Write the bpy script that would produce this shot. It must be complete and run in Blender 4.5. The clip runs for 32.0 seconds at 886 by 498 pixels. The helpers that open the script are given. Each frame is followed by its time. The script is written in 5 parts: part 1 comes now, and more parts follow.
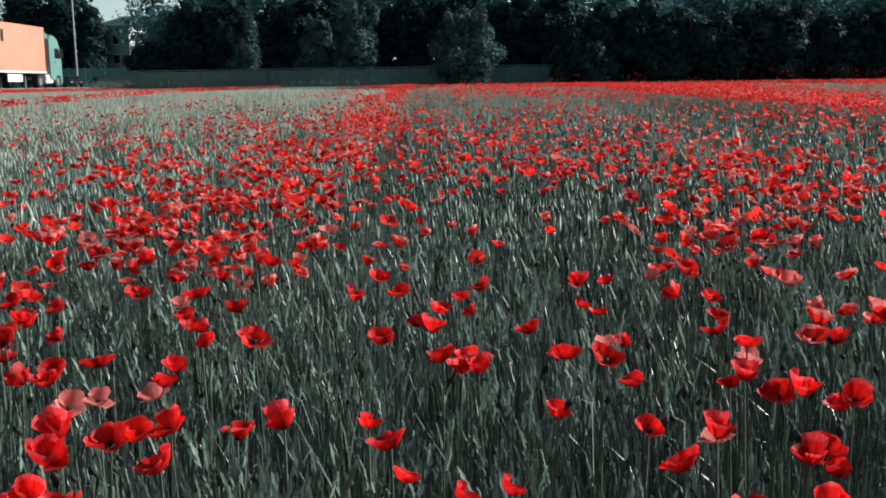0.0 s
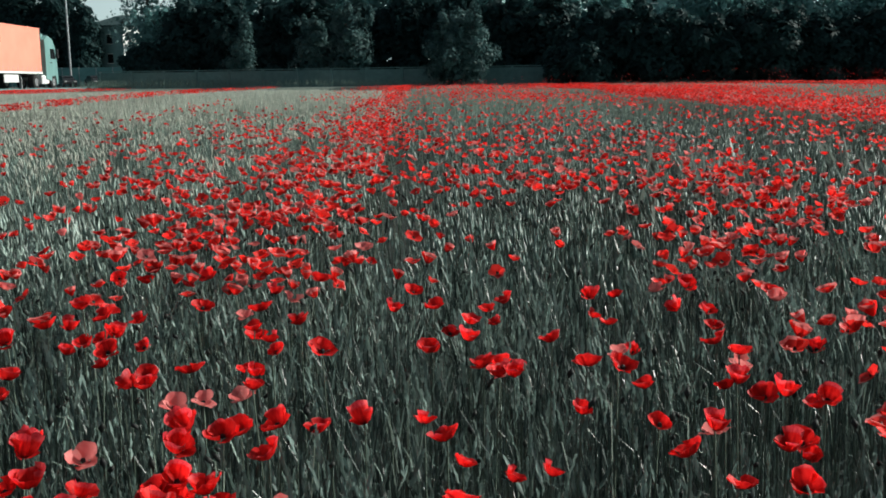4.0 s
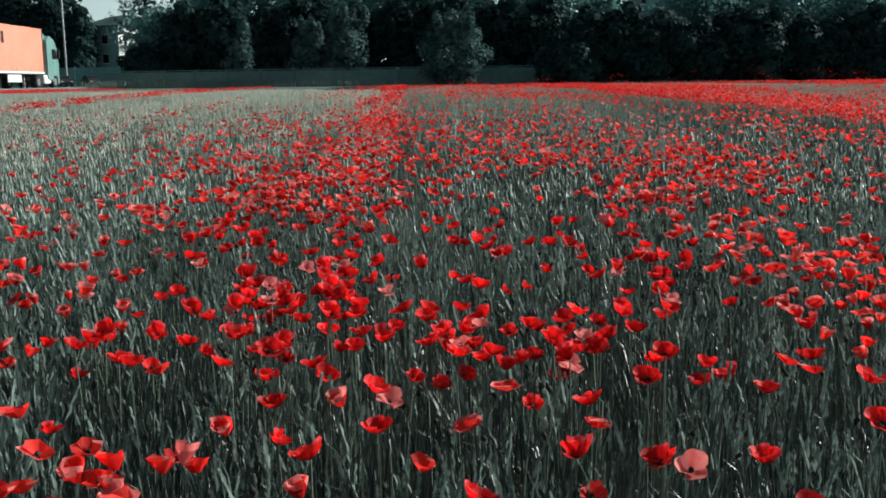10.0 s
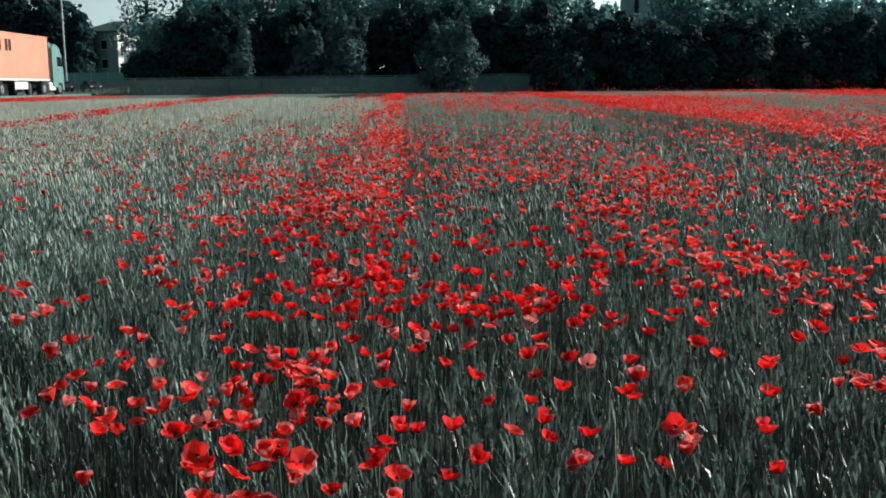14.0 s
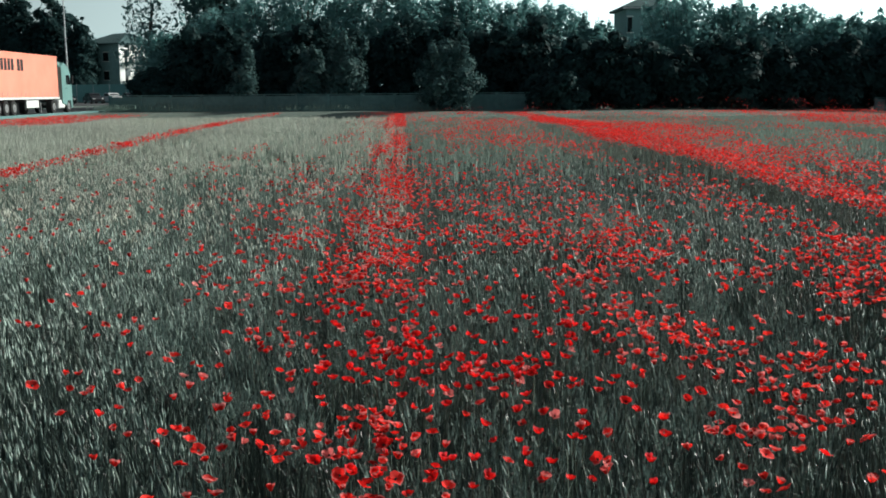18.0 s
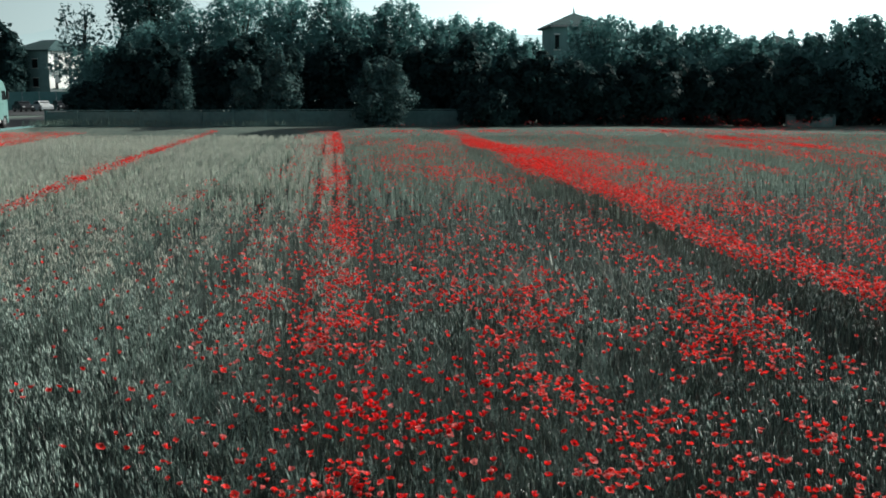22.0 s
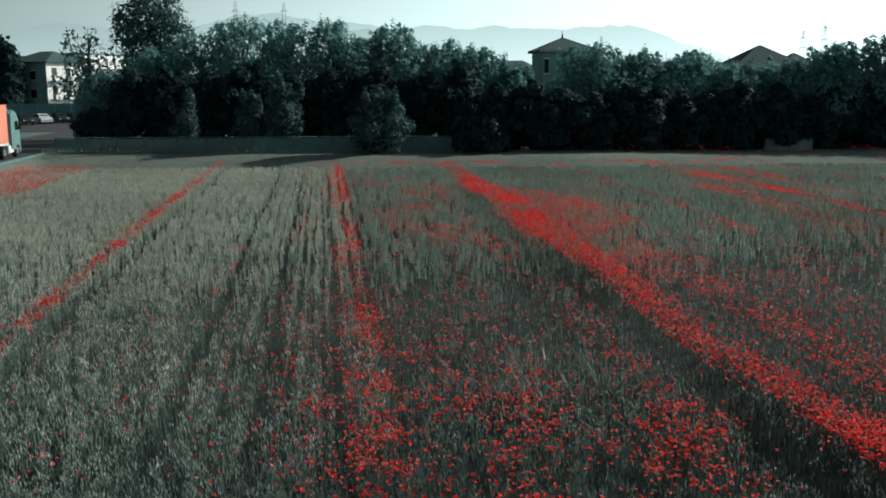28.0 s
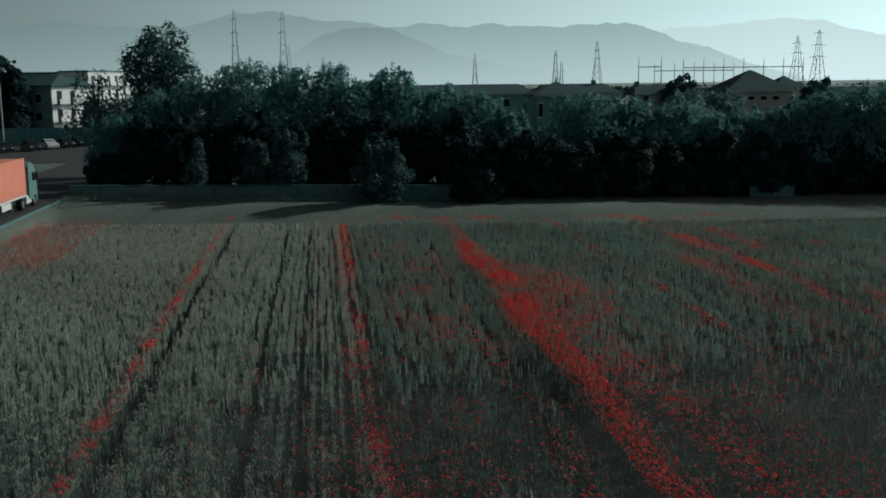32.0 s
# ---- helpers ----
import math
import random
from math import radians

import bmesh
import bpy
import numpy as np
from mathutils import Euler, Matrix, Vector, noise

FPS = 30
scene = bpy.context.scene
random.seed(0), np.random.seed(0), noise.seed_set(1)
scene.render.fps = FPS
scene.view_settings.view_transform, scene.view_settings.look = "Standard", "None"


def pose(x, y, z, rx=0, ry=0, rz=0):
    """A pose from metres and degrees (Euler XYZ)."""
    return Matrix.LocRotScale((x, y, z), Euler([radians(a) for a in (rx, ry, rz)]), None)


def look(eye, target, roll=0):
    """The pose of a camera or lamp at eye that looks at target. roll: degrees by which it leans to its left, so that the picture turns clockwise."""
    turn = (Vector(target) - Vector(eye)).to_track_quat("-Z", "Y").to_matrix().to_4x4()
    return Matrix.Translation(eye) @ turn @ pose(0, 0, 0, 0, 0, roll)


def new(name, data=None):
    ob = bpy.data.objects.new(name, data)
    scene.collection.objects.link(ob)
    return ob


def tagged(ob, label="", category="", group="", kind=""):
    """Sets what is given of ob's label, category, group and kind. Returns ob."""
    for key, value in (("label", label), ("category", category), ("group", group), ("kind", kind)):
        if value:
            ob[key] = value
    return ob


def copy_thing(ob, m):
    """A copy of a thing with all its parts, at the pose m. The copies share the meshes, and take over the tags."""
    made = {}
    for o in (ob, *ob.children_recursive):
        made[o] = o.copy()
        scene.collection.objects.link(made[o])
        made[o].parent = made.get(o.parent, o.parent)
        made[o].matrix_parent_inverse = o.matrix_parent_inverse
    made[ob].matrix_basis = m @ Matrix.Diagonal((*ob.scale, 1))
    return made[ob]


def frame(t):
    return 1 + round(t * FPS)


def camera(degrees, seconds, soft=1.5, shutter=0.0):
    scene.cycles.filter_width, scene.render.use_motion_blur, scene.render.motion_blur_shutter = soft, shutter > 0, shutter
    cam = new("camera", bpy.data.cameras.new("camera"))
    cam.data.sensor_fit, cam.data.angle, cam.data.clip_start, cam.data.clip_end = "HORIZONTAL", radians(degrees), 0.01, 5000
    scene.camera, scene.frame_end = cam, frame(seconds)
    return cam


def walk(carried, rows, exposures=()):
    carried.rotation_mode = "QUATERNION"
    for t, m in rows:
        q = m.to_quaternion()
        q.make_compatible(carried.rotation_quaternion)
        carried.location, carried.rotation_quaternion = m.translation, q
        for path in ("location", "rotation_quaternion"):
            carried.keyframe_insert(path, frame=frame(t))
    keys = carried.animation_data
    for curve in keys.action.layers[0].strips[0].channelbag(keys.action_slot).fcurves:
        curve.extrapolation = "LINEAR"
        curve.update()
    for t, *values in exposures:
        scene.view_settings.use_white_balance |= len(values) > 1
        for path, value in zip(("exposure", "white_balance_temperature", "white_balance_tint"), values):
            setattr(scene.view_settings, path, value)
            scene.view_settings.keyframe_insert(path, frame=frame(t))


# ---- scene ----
cam = camera(47, 32.0, soft=1.75)
PATH = [
    (0, (0.791, 2.784, 1.513), (0.838, 5.447, 1.075), -0.7),
    (0.5, (0.755, 2.793, 1.535), (0.805, 5.457, 1.092), -0.7),
    (1, (0.728, 2.805, 1.563), (0.782, 5.469, 1.123), -0.7),
    (1.5, (0.724, 2.813, 1.586), (0.778, 5.477, 1.142), -0.7),
    (2, (0.714, 2.793, 1.596), (0.774, 5.455, 1.153), -0.6),
    (2.5, (0.72, 2.738, 1.607), (0.778, 5.4, 1.165), -0.6),
    (3, (0.713, 2.651, 1.619), (0.775, 5.315, 1.177), -0.5),
    (3.5, (0.702, 2.547, 1.623), (0.765, 5.211, 1.18), -0.6),
    (5.5, (0.613, 2.136, 1.642), (0.68, 4.799, 1.206), -0.8),
    (6, (0.61, 2.016, 1.643), (0.679, 4.678, 1.203), -0.8),
    (6.5, (0.608, 1.878, 1.638), (0.679, 4.54, 1.197), -0.9),
    (7, (0.609, 1.769, 1.633), (0.682, 4.432, 1.192), -0.9),
    (7.5, (0.597, 1.643, 1.635), (0.672, 4.306, 1.193), -0.8),
    (8, (0.586, 1.497, 1.635), (0.664, 4.159, 1.193), -0.9),
    (8.5, (0.568, 1.349, 1.638), (0.649, 4.011, 1.192), -0.8),
    (9, (0.558, 1.216, 1.632), (0.64, 3.879, 1.184), -0.8),
    (9.5, (0.547, 1.064, 1.624), (0.63, 3.725, 1.18), -0.8),
    (10, (0.537, 0.913, 1.619), (0.621, 3.575, 1.177), -0.7),
    (10.5, (0.532, 0.741, 1.62), (0.618, 3.405, 1.18), -0.7),
    (11, (0.529, 0.566, 1.628), (0.616, 3.228, 1.187), -0.7),
    (11.5, (0.52, 0.375, 1.652), (0.606, 3.039, 1.216), -0.7),
    (12, (0.516, 0.167, 1.685), (0.603, 2.83, 1.249), -0.7),
    (12.5, (0.518, -0.011, 1.71), (0.608, 2.651, 1.273), -0.7),
    (13, (0.504, -0.197, 1.742), (0.595, 2.466, 1.301), -0.6),
    (13.5, (0.47, -0.385, 1.798), (0.564, 2.277, 1.362), -0.6),
    (15.5, (0.328, -1.206, 2.016), (0.427, 1.458, 1.592), -0.5),
    (16, (0.297, -1.391, 2.11), (0.397, 1.274, 1.689), -0.6),
    (16.5, (0.267, -1.628, 2.241), (0.369, 1.037, 1.823), -0.5),
    (17, (0.25, -1.885, 2.381), (0.352, 0.782, 1.966), -0.5),
    (17.5, (0.248, -2.156, 2.491), (0.352, 0.51, 2.078), -0.5),
    (18, (0.243, -2.437, 2.603), (0.348, 0.23, 2.19), -0.5),
    (18.5, (0.238, -2.735, 2.734), (0.344, -0.069, 2.326), -0.5),
    (19, (0.213, -3.004, 2.858), (0.336, -0.339, 2.446), -0.4),
    (19.5, (0.189, -3.263, 2.984), (0.313, -0.597, 2.57), -0.4),
    (20, (0.163, -3.533, 3.116), (0.289, -0.867, 2.708), -0.4),
    (20.5, (0.14, -3.808, 3.241), (0.266, -1.142, 2.832), -0.3),
    (21, (0.107, -4.07, 3.362), (0.269, -1.407, 2.951), -0.3),
    (21.5, (0.074, -4.335, 3.487), (0.279, -1.673, 3.079), -0.3),
    (22, (0.024, -4.594, 3.668), (0.305, -1.94, 3.258), -0.3),
    (22.5, (-0.031, -4.824, 3.838), (0.254, -2.171, 3.424), -0.3),
    (23, (-0.07, -5.092, 3.985), (0.213, -2.438, 3.571), -0.3),
    (23.5, (-0.127, -5.351, 4.131), (0.161, -2.7, 3.713), -0.3),
    (24, (-0.19, -5.578, 4.25), (0.1, -2.927, 3.83), -0.3),
    (24.5, (-0.269, -5.777, 4.392), (0.024, -3.125, 3.972), -0.3),
    (25, (-0.34, -6.012, 4.563), (-0.047, -3.36, 4.144), -0.3),
    (25.5, (-0.404, -6.264, 4.798), (-0.105, -3.614, 4.375), -0.4),
    (27.5, (-0.605, -7.291, 5.862), (-0.301, -4.643, 5.435), -0.5),
    (28, (-0.687, -7.576, 6.201), (-0.381, -4.928, 5.774), -0.6),
    (28.5, (-0.749, -7.857, 6.647), (-0.443, -5.21, 6.217), -0.6),
    (29, (-0.791, -8.131, 7.236), (-0.485, -5.484, 6.805), -0.7),
    (29.5, (-0.859, -8.383, 7.745), (-0.551, -5.736, 7.312), -0.8),
    (30, (-0.921, -8.764, 8.346), (-0.612, -6.118, 7.911), -0.8),
    (30.5, (-0.95, -9.037, 8.84), (-0.641, -6.39, 8.405), -0.8),
    (31, (-1.031, -9.392, 9.368), (-0.72, -6.746, 8.93), -0.8),
    (31.5, (-1.076, -9.846, 9.887), (-0.763, -7.2, 9.453), -0.7),
    (32, (-1.091, -10.454, 10.387), (-0.778, -7.808, 9.952), -0.7),
]
walk(cam, [(t, look(eye, target, roll)) for t, eye, target, roll in PATH],
     exposures=[(0.0, 0.3, 6100, 2), (2.0, 0.25, 6100, 2), (7.0, 0.2, 6100, 2), (16.0, 0.24, 6100, 2), (19.0, 0.14, 6100, 2), (23.0, 0.06, 6100, 2), (25.0, -0.1, 6100, 2), (29.0, -0.24, 6100, 2), (30.0, -0.27, 6060, 2), (31.0, -0.88, 6000, 0), (32.0, -1.22, 5920, -2)])

# ---- light ----
SUN_AZ = radians(70)      # from +y towards +x
SUN_EL = radians(28)
world = bpy.data.worlds.new("world")
scene.world = world
world.use_nodes = True
wn, wl = world.node_tree.nodes, world.node_tree.links
sky = wn.new("ShaderNodeTexSky")
sky.sky_type = 'NISHITA'
sky.sun_disc = False
sky.sun_elevation = SUN_EL
sky.sun_rotation = SUN_AZ
sky.dust_density = 3.0
soften = wn.new("ShaderNodeHueSaturation")
soften.inputs["Saturation"].default_value = 0.55
wl.new(sky.outputs[0], soften.inputs["Color"])
wn["Background"].inputs["Strength"].default_value = 0.045


def world_math(kind, a, b):
    node = wn.new("ShaderNodeMath")
    node.operation = kind
    for k, value in enumerate((a, b)):
        if isinstance(value, (int, float)):
            node.inputs[k].default_value = value
        else:
            wl.new(value, node.inputs[k])
    return node.outputs[0]


# summer haze: brightest low down on the sun's side
HAZE = 99.0
to_sun = Vector((math.sin(SUN_AZ) * math.cos(SUN_EL), math.cos(SUN_AZ) * math.cos(SUN_EL), math.sin(SUN_EL)))
way = wn.new("ShaderNodeTexCoord").outputs["Generated"]
aim = wn.new("ShaderNodeVectorMath")
aim.operation = 'DOT_PRODUCT'
wl.new(way, aim.inputs[0])
aim.inputs[1].default_value = to_sun
height = wn.new("ShaderNodeSeparateXYZ")
wl.new(way, height.inputs[0])
low = world_math('POWER', world_math('SUBTRACT', 1.0, world_math('ABSOLUTE', height.outputs["Z"], 0.0)), 5.5)
sunny = world_math('POWER', world_math('ADD', world_math('MULTIPLY', aim.outputs["Value"], 0.5), 0.5), 3.4)
amount = world_math('MULTIPLY', world_math('MULTIPLY', low, world_math('ADD', sunny, 0.015)), HAZE)
glow = wn.new("ShaderNodeMix")
glow.data_type, glow.blend_type = 'RGBA', 'ADD'
glow.inputs["Factor"].default_value = 1.0
tint = wn.new("ShaderNodeMix")
tint.data_type, tint.blend_type = 'RGBA', 'MIX'
tint.inputs["A"].default_value, tint.inputs["B"].default_value = (0, 0, 0, 1), (0.82, 1.0, 1.0, 1)
tint.clamp_factor = False
wl.new(amount, tint.inputs["Factor"])
wl.new(soften.outputs[0], glow.inputs["A"])
wl.new(tint.outputs["Result"], glow.inputs["B"])
wl.new(glow.outputs["Result"], wn["Background"].inputs["Color"])
sun_data = bpy.data.lights.new("sun", "SUN")
sun_data.energy, sun_data.angle, sun_data.color = 5.0, radians(0.6), (1.0, 0.93, 0.84)
sun = new("sun", sun_data)
sun.matrix_world = Matrix.Translation((60, 20, 60)) @ to_sun.to_track_quat("Z", "Y").to_matrix().to_4x4()


# ---- materials ----
def material(name, base, other, scale=4.0, rough=0.8, bump=0.0, metal=0.0, through_light=0.0, island=0.0, coarse=0.0, objects=0.0, coat=0.0, gloss=0.3, streak=None):
    """Two colours mixed by noise at two scales; island/objects: brightness spread from piece to piece."""
    m = bpy.data.materials.new(name)
    m.use_nodes = True
    n, l = m.node_tree.nodes, m.node_tree.links
    shader = n["Principled BSDF"]
    shader.inputs["Roughness"].default_value = rough
    shader.inputs["Metallic"].default_value = metal
    shader.inputs["Specular IOR Level"].default_value = gloss
    shader.inputs["Coat Weight"].default_value = coat
    spot = n.new("ShaderNodeTexCoord")
    fine = n.new("ShaderNodeTexNoise")
    fine.inputs["Scale"].default_value, fine.inputs["Detail"].default_value = scale, 6
    if streak:
        draw = n.new("ShaderNodeMapping")
        draw.inputs["Scale"].default_value = streak
        l.new(spot.outputs["Object"], draw.inputs["Vector"])
        l.new(draw.outputs[0], fine.inputs["Vector"])
    else:
        l.new(spot.outputs["Object"], fine.inputs["Vector"])
    fac = fine.outputs["Fac"]
    if coarse:
        broad = n.new("ShaderNodeTexNoise")
        broad.inputs["Scale"].default_value, broad.inputs["Detail"].default_value = coarse, 3
        l.new(spot.outputs["Object"], broad.inputs["Vector"])
        both = n.new("ShaderNodeMath")
        both.operation = 'ADD'
        l.new(fac, both.inputs[0])
        l.new(broad.outputs["Fac"], both.inputs[1])
        half = n.new("ShaderNodeMath")
        half.operation = 'MULTIPLY'
        half.inputs[1].default_value = 0.5
        l.new(both.outputs[0], half.inputs[0])
        fac = half.outputs[0]
    ramp = n.new("ShaderNodeMapRange")
    ramp.inputs["From Min"].default_value, ramp.inputs["From Max"].default_value = 0.32, 0.68
    l.new(fac, ramp.inputs["Value"])
    mix = n.new("ShaderNodeMix")
    mix.data_type = 'RGBA'
    mix.inputs["A"].default_value, mix.inputs["B"].default_value = (*base, 1), (*other, 1)
    l.new(ramp.outputs[0], mix.inputs["Factor"])
    colour = mix.outputs["Result"]
    if island or objects:
        if island:
            source = n.new("ShaderNodeNewGeometry").outputs["Random Per Island"]
        else:
            source = n.new("ShaderNodeObjectInfo").outputs["Random"]
        spread = n.new("ShaderNodeMapRange")
        spread.inputs["To Min"].default_value, spread.inputs["To Max"].default_value = 1 - (island or objects), 1 + (island or objects)
        l.new(source, spread.inputs["Value"])
        vary = n.new("ShaderNodeHueSaturation")
        l.new(colour, vary.inputs["Color"])
        l.new(spread.outputs[0], vary.inputs["Value"])
        colour = vary.outputs["Color"]
    l.new(colour, shader.inputs["Base Color"])
    if bump:
        b = n.new("ShaderNodeBump")
        b.inputs["Strength"].default_value = bump
        l.new(fine.outputs["Fac"], b.inputs["Height"])
        l.new(b.outputs[0], shader.inputs["Normal"])
    if through_light:
        thin = n.new("ShaderNodeBsdfTranslucent")
        l.new(colour, thin.inputs["Color"])
        blend = n.new("ShaderNodeMixShader")
        blend.inputs[0].default_value = through_light
        l.new(shader.outputs[0], blend.inputs[1])
        l.new(thin.outputs[0], blend.inputs[2])
        l.new(blend.outputs[0], n["Material Output"].inputs["Surface"])
    return m


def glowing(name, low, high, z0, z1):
    """Emissive far distance: painted haze, varying with height, paler towards the sun's side."""
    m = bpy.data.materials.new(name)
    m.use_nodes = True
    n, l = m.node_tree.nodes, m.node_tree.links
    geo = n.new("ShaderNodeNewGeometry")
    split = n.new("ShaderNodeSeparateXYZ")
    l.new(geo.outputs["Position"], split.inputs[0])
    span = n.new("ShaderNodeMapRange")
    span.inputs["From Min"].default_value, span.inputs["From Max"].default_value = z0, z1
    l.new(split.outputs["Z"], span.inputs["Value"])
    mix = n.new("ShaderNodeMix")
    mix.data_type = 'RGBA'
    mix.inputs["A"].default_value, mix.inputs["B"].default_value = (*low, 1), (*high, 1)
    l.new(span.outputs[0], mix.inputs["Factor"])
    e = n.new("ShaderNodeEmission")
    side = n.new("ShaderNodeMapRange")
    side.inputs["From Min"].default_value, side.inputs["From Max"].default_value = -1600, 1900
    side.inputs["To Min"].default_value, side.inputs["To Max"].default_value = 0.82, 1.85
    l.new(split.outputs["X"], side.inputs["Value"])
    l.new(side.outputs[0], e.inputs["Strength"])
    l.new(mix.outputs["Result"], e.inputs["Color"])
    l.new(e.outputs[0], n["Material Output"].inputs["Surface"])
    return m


SOIL = material("soil_and_stubble", (0.016, 0.024, 0.022), (0.034, 0.046, 0.041), 9, 0.95, 0.4, coarse=0.3)
# Nearly black leaf: shade between the close stalks is put into its colour.
LEAF_BLADE = material("shaded_wheat_leaf", (0.010, 0.0225, 0.0205), (0.032, 0.057, 0.051), 1.2, 0.38, gloss=0.45, through_light=0.12, island=0.35, coarse=0.15)
STALK = material("wheat_stalk", (0.048, 0.074, 0.066), (0.235, 0.305, 0.272), 1.2, 0.4, gloss=0.5, through_light=0.12, island=0.6, coarse=0.15)
EAR = material("wheat_ear", (0.20, 0.268, 0.240), (0.45, 0.54, 0.485), 1.5, 0.42, gloss=0.45, through_light=0.22, island=0.45, coarse=0.12)
GREEN_EAR = material("green_wheat_ear", (0.092, 0.137, 0.124), (0.27, 0.35, 0.315), 1.5, 0.42, gloss=0.45, through_light=0.2, island=0.5, coarse=0.12)
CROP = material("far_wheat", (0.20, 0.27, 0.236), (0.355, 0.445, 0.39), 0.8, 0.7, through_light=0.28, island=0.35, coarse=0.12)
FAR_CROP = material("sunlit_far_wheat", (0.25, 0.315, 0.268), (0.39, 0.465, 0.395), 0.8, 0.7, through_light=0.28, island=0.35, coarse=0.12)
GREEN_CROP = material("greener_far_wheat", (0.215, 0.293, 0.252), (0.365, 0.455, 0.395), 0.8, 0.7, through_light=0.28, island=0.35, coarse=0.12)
RIPE_EAR = material("ripening_ear", (0.44, 0.46, 0.405), (0.62, 0.64, 0.565), 1.5, 0.6, through_light=0.35, island=0.3, coarse=0.12)
WEED = material("pale_weed", (0.20, 0.24, 0.21), (0.34, 0.37, 0.34), 3, 0.7, through_light=0.25, island=0.3)
VERGE = material("verge_grass", (0.088, 0.145, 0.128), (0.175, 0.25, 0.22), 0.9, 0.8, through_light=0.2, island=0.4, coarse=0.1)
PETAL = material("poppy_petal", (0.62, 0.003, 0.006), (0.98, 0.020, 0.018), 1.0, 0.55, 0.3, through_light=0.45, objects=0.42, gloss=0.2, streak=(35, 130, 35))


def petal_tones(mat):
    """Dark blotch at the petal's foot and a backlit rim painted pale, by distance from the petal's origin."""
    n, l = mat.node_tree.nodes, mat.node_tree.links
    far = n.new("ShaderNodeVectorMath")
    far.operation = 'LENGTH'
    l.new(n["Texture Coordinate"].outputs["Object"], far.inputs[0])
    ramp = n.new("ShaderNodeValToRGB")
    marks = ramp.color_ramp.elements
    marks[0].position, marks[0].color = 0.10, (0.05, 0.02, 0.03, 1)
    marks[1].position, marks[1].color = 0.97, (1.0, 7.0, 7.5, 1)
    for place, tone in ((0.28, (0.55, 0.5, 0.6, 1)), (0.55, (0.95, 0.9, 0.9, 1)), (0.86, (1, 1.3, 1.3, 1))):
        mark = marks.new(place)
        mark.color = tone
    size = n.new("ShaderNodeMath")
    size.operation = 'MULTIPLY'
    size.inputs[1].default_value = 17.0
    l.new(far.outputs["Value"], size.inputs[0])
    l.new(size.outputs[0], ramp.inputs[0])
    blend = n.new("ShaderNodeMix")
    blend.data_type, blend.blend_type = 'RGBA', 'MULTIPLY'
    blend.inputs["Factor"].default_value = 1.0
    shader = n["Principled BSDF"]
    l.new(shader.inputs["Base Color"].links[0].from_socket, blend.inputs["A"])
    l.new(ramp.outputs[0], blend.inputs["B"])
    l.new(blend.outputs["Result"], shader.inputs["Base Color"])
    l.new(blend.outputs["Result"], n["Translucent BSDF"].inputs["Color"])


petal_tones(PETAL)
PETALS = material("poppy_petals", (0.66, 0.008, 0.010), (1.0, 0.052, 0.040), 5, 0.6, through_light=0.45, gloss=0.2, island=0.58)
# Real faded flowers, and also the painted backlight on crowd petals.
PALE_PETAL = material("faded_and_backlit_petal", (0.70, 0.12, 0.12), (0.86, 0.30, 0.28), 20, 0.6, through_light=0.4, island=0.3)
POD = material("poppy_centre", (0.012, 0.012, 0.014), (0.03, 0.035, 0.03), 40, 0.7)
STEM = material("poppy_stem", (0.07, 0.10, 0.075), (0.12, 0.15, 0.12), 20, 0.7)
# Belt leaves carry sunlight in their colour; LEAF_DARK carries the belt foot's shade.
LEAF_BELT = material("sunlit_belt_leaf", (0.122, 0.258, 0.255), (0.225, 0.41, 0.40), 0.5, 0.6, gloss=0.08, through_light=0.5, island=0.1, coarse=0.2)
LEAF_DARK = material("shaded_hedge_leaf", (0.017, 0.043, 0.045), (0.036, 0.075, 0.075), 0.5, 0.6, gloss=0.08, through_light=0.38, island=0.28, coarse=0.15)
LEAF_PALE = material("bush_leaf", (0.043, 0.094, 0.095), (0.085, 0.150, 0.148), 0.8, 0.55, gloss=0.1, through_light=0.25, island=0.28)
LEAF_AIRY = material("feathery_leaf", (0.10, 0.18, 0.18), (0.17, 0.27, 0.265), 0.8, 0.6, gloss=0.1, through_light=0.5, island=0.28)
LEAF_TALL = material("tree_leaf", (0.045, 0.105, 0.105), (0.085, 0.165, 0.162), 0.6, 0.55, gloss=0.1, through_light=0.4, island=0.28)
BARK = material("bark", (0.05, 0.048, 0.043), (0.10, 0.095, 0.085), 8, 0.9, 0.6)
CONCRETE = material("weathered_concrete", (0.085, 0.160, 0.162), (0.14, 0.245, 0.246), 3, 0.9, 0.3, coarse=0.5, objects=0.08)
ASPHALT = material("asphalt", (0.045, 0.047, 0.05), (0.065, 0.067, 0.07), 12, 0.85, 0.2, coarse=0.2)
ORANGE = material("orange_tarpaulin", (0.76, 0.268, 0.19), (0.81, 0.305, 0.22), 0.7, 0.5, 0.05)
DARK_PAINT = material("dark_paint", (0.02, 0.02, 0.022), (0.04, 0.04, 0.042), 5, 0.5)
TEAL_PAINT = material("teal_cab_paint", (0.17, 0.31, 0.30), (0.21, 0.36, 0.345), 2, 0.3, coat=0.4)
WHITE_PAINT = material("white_paint", (0.68, 0.68, 0.67), (0.80, 0.80, 0.79), 2, 0.45)
GREY_METAL = material("grey_metal", (0.30, 0.31, 0.32), (0.42, 0.43, 0.44), 6, 0.45, metal=0.6)
RUBBER = material("rubber", (0.015, 0.015, 0.016), (0.03, 0.03, 0.03), 20, 0.9)
GLASS = material("dark_glass", (0.01, 0.013, 0.015), (0.02, 0.024, 0.026), 1, 0.08)
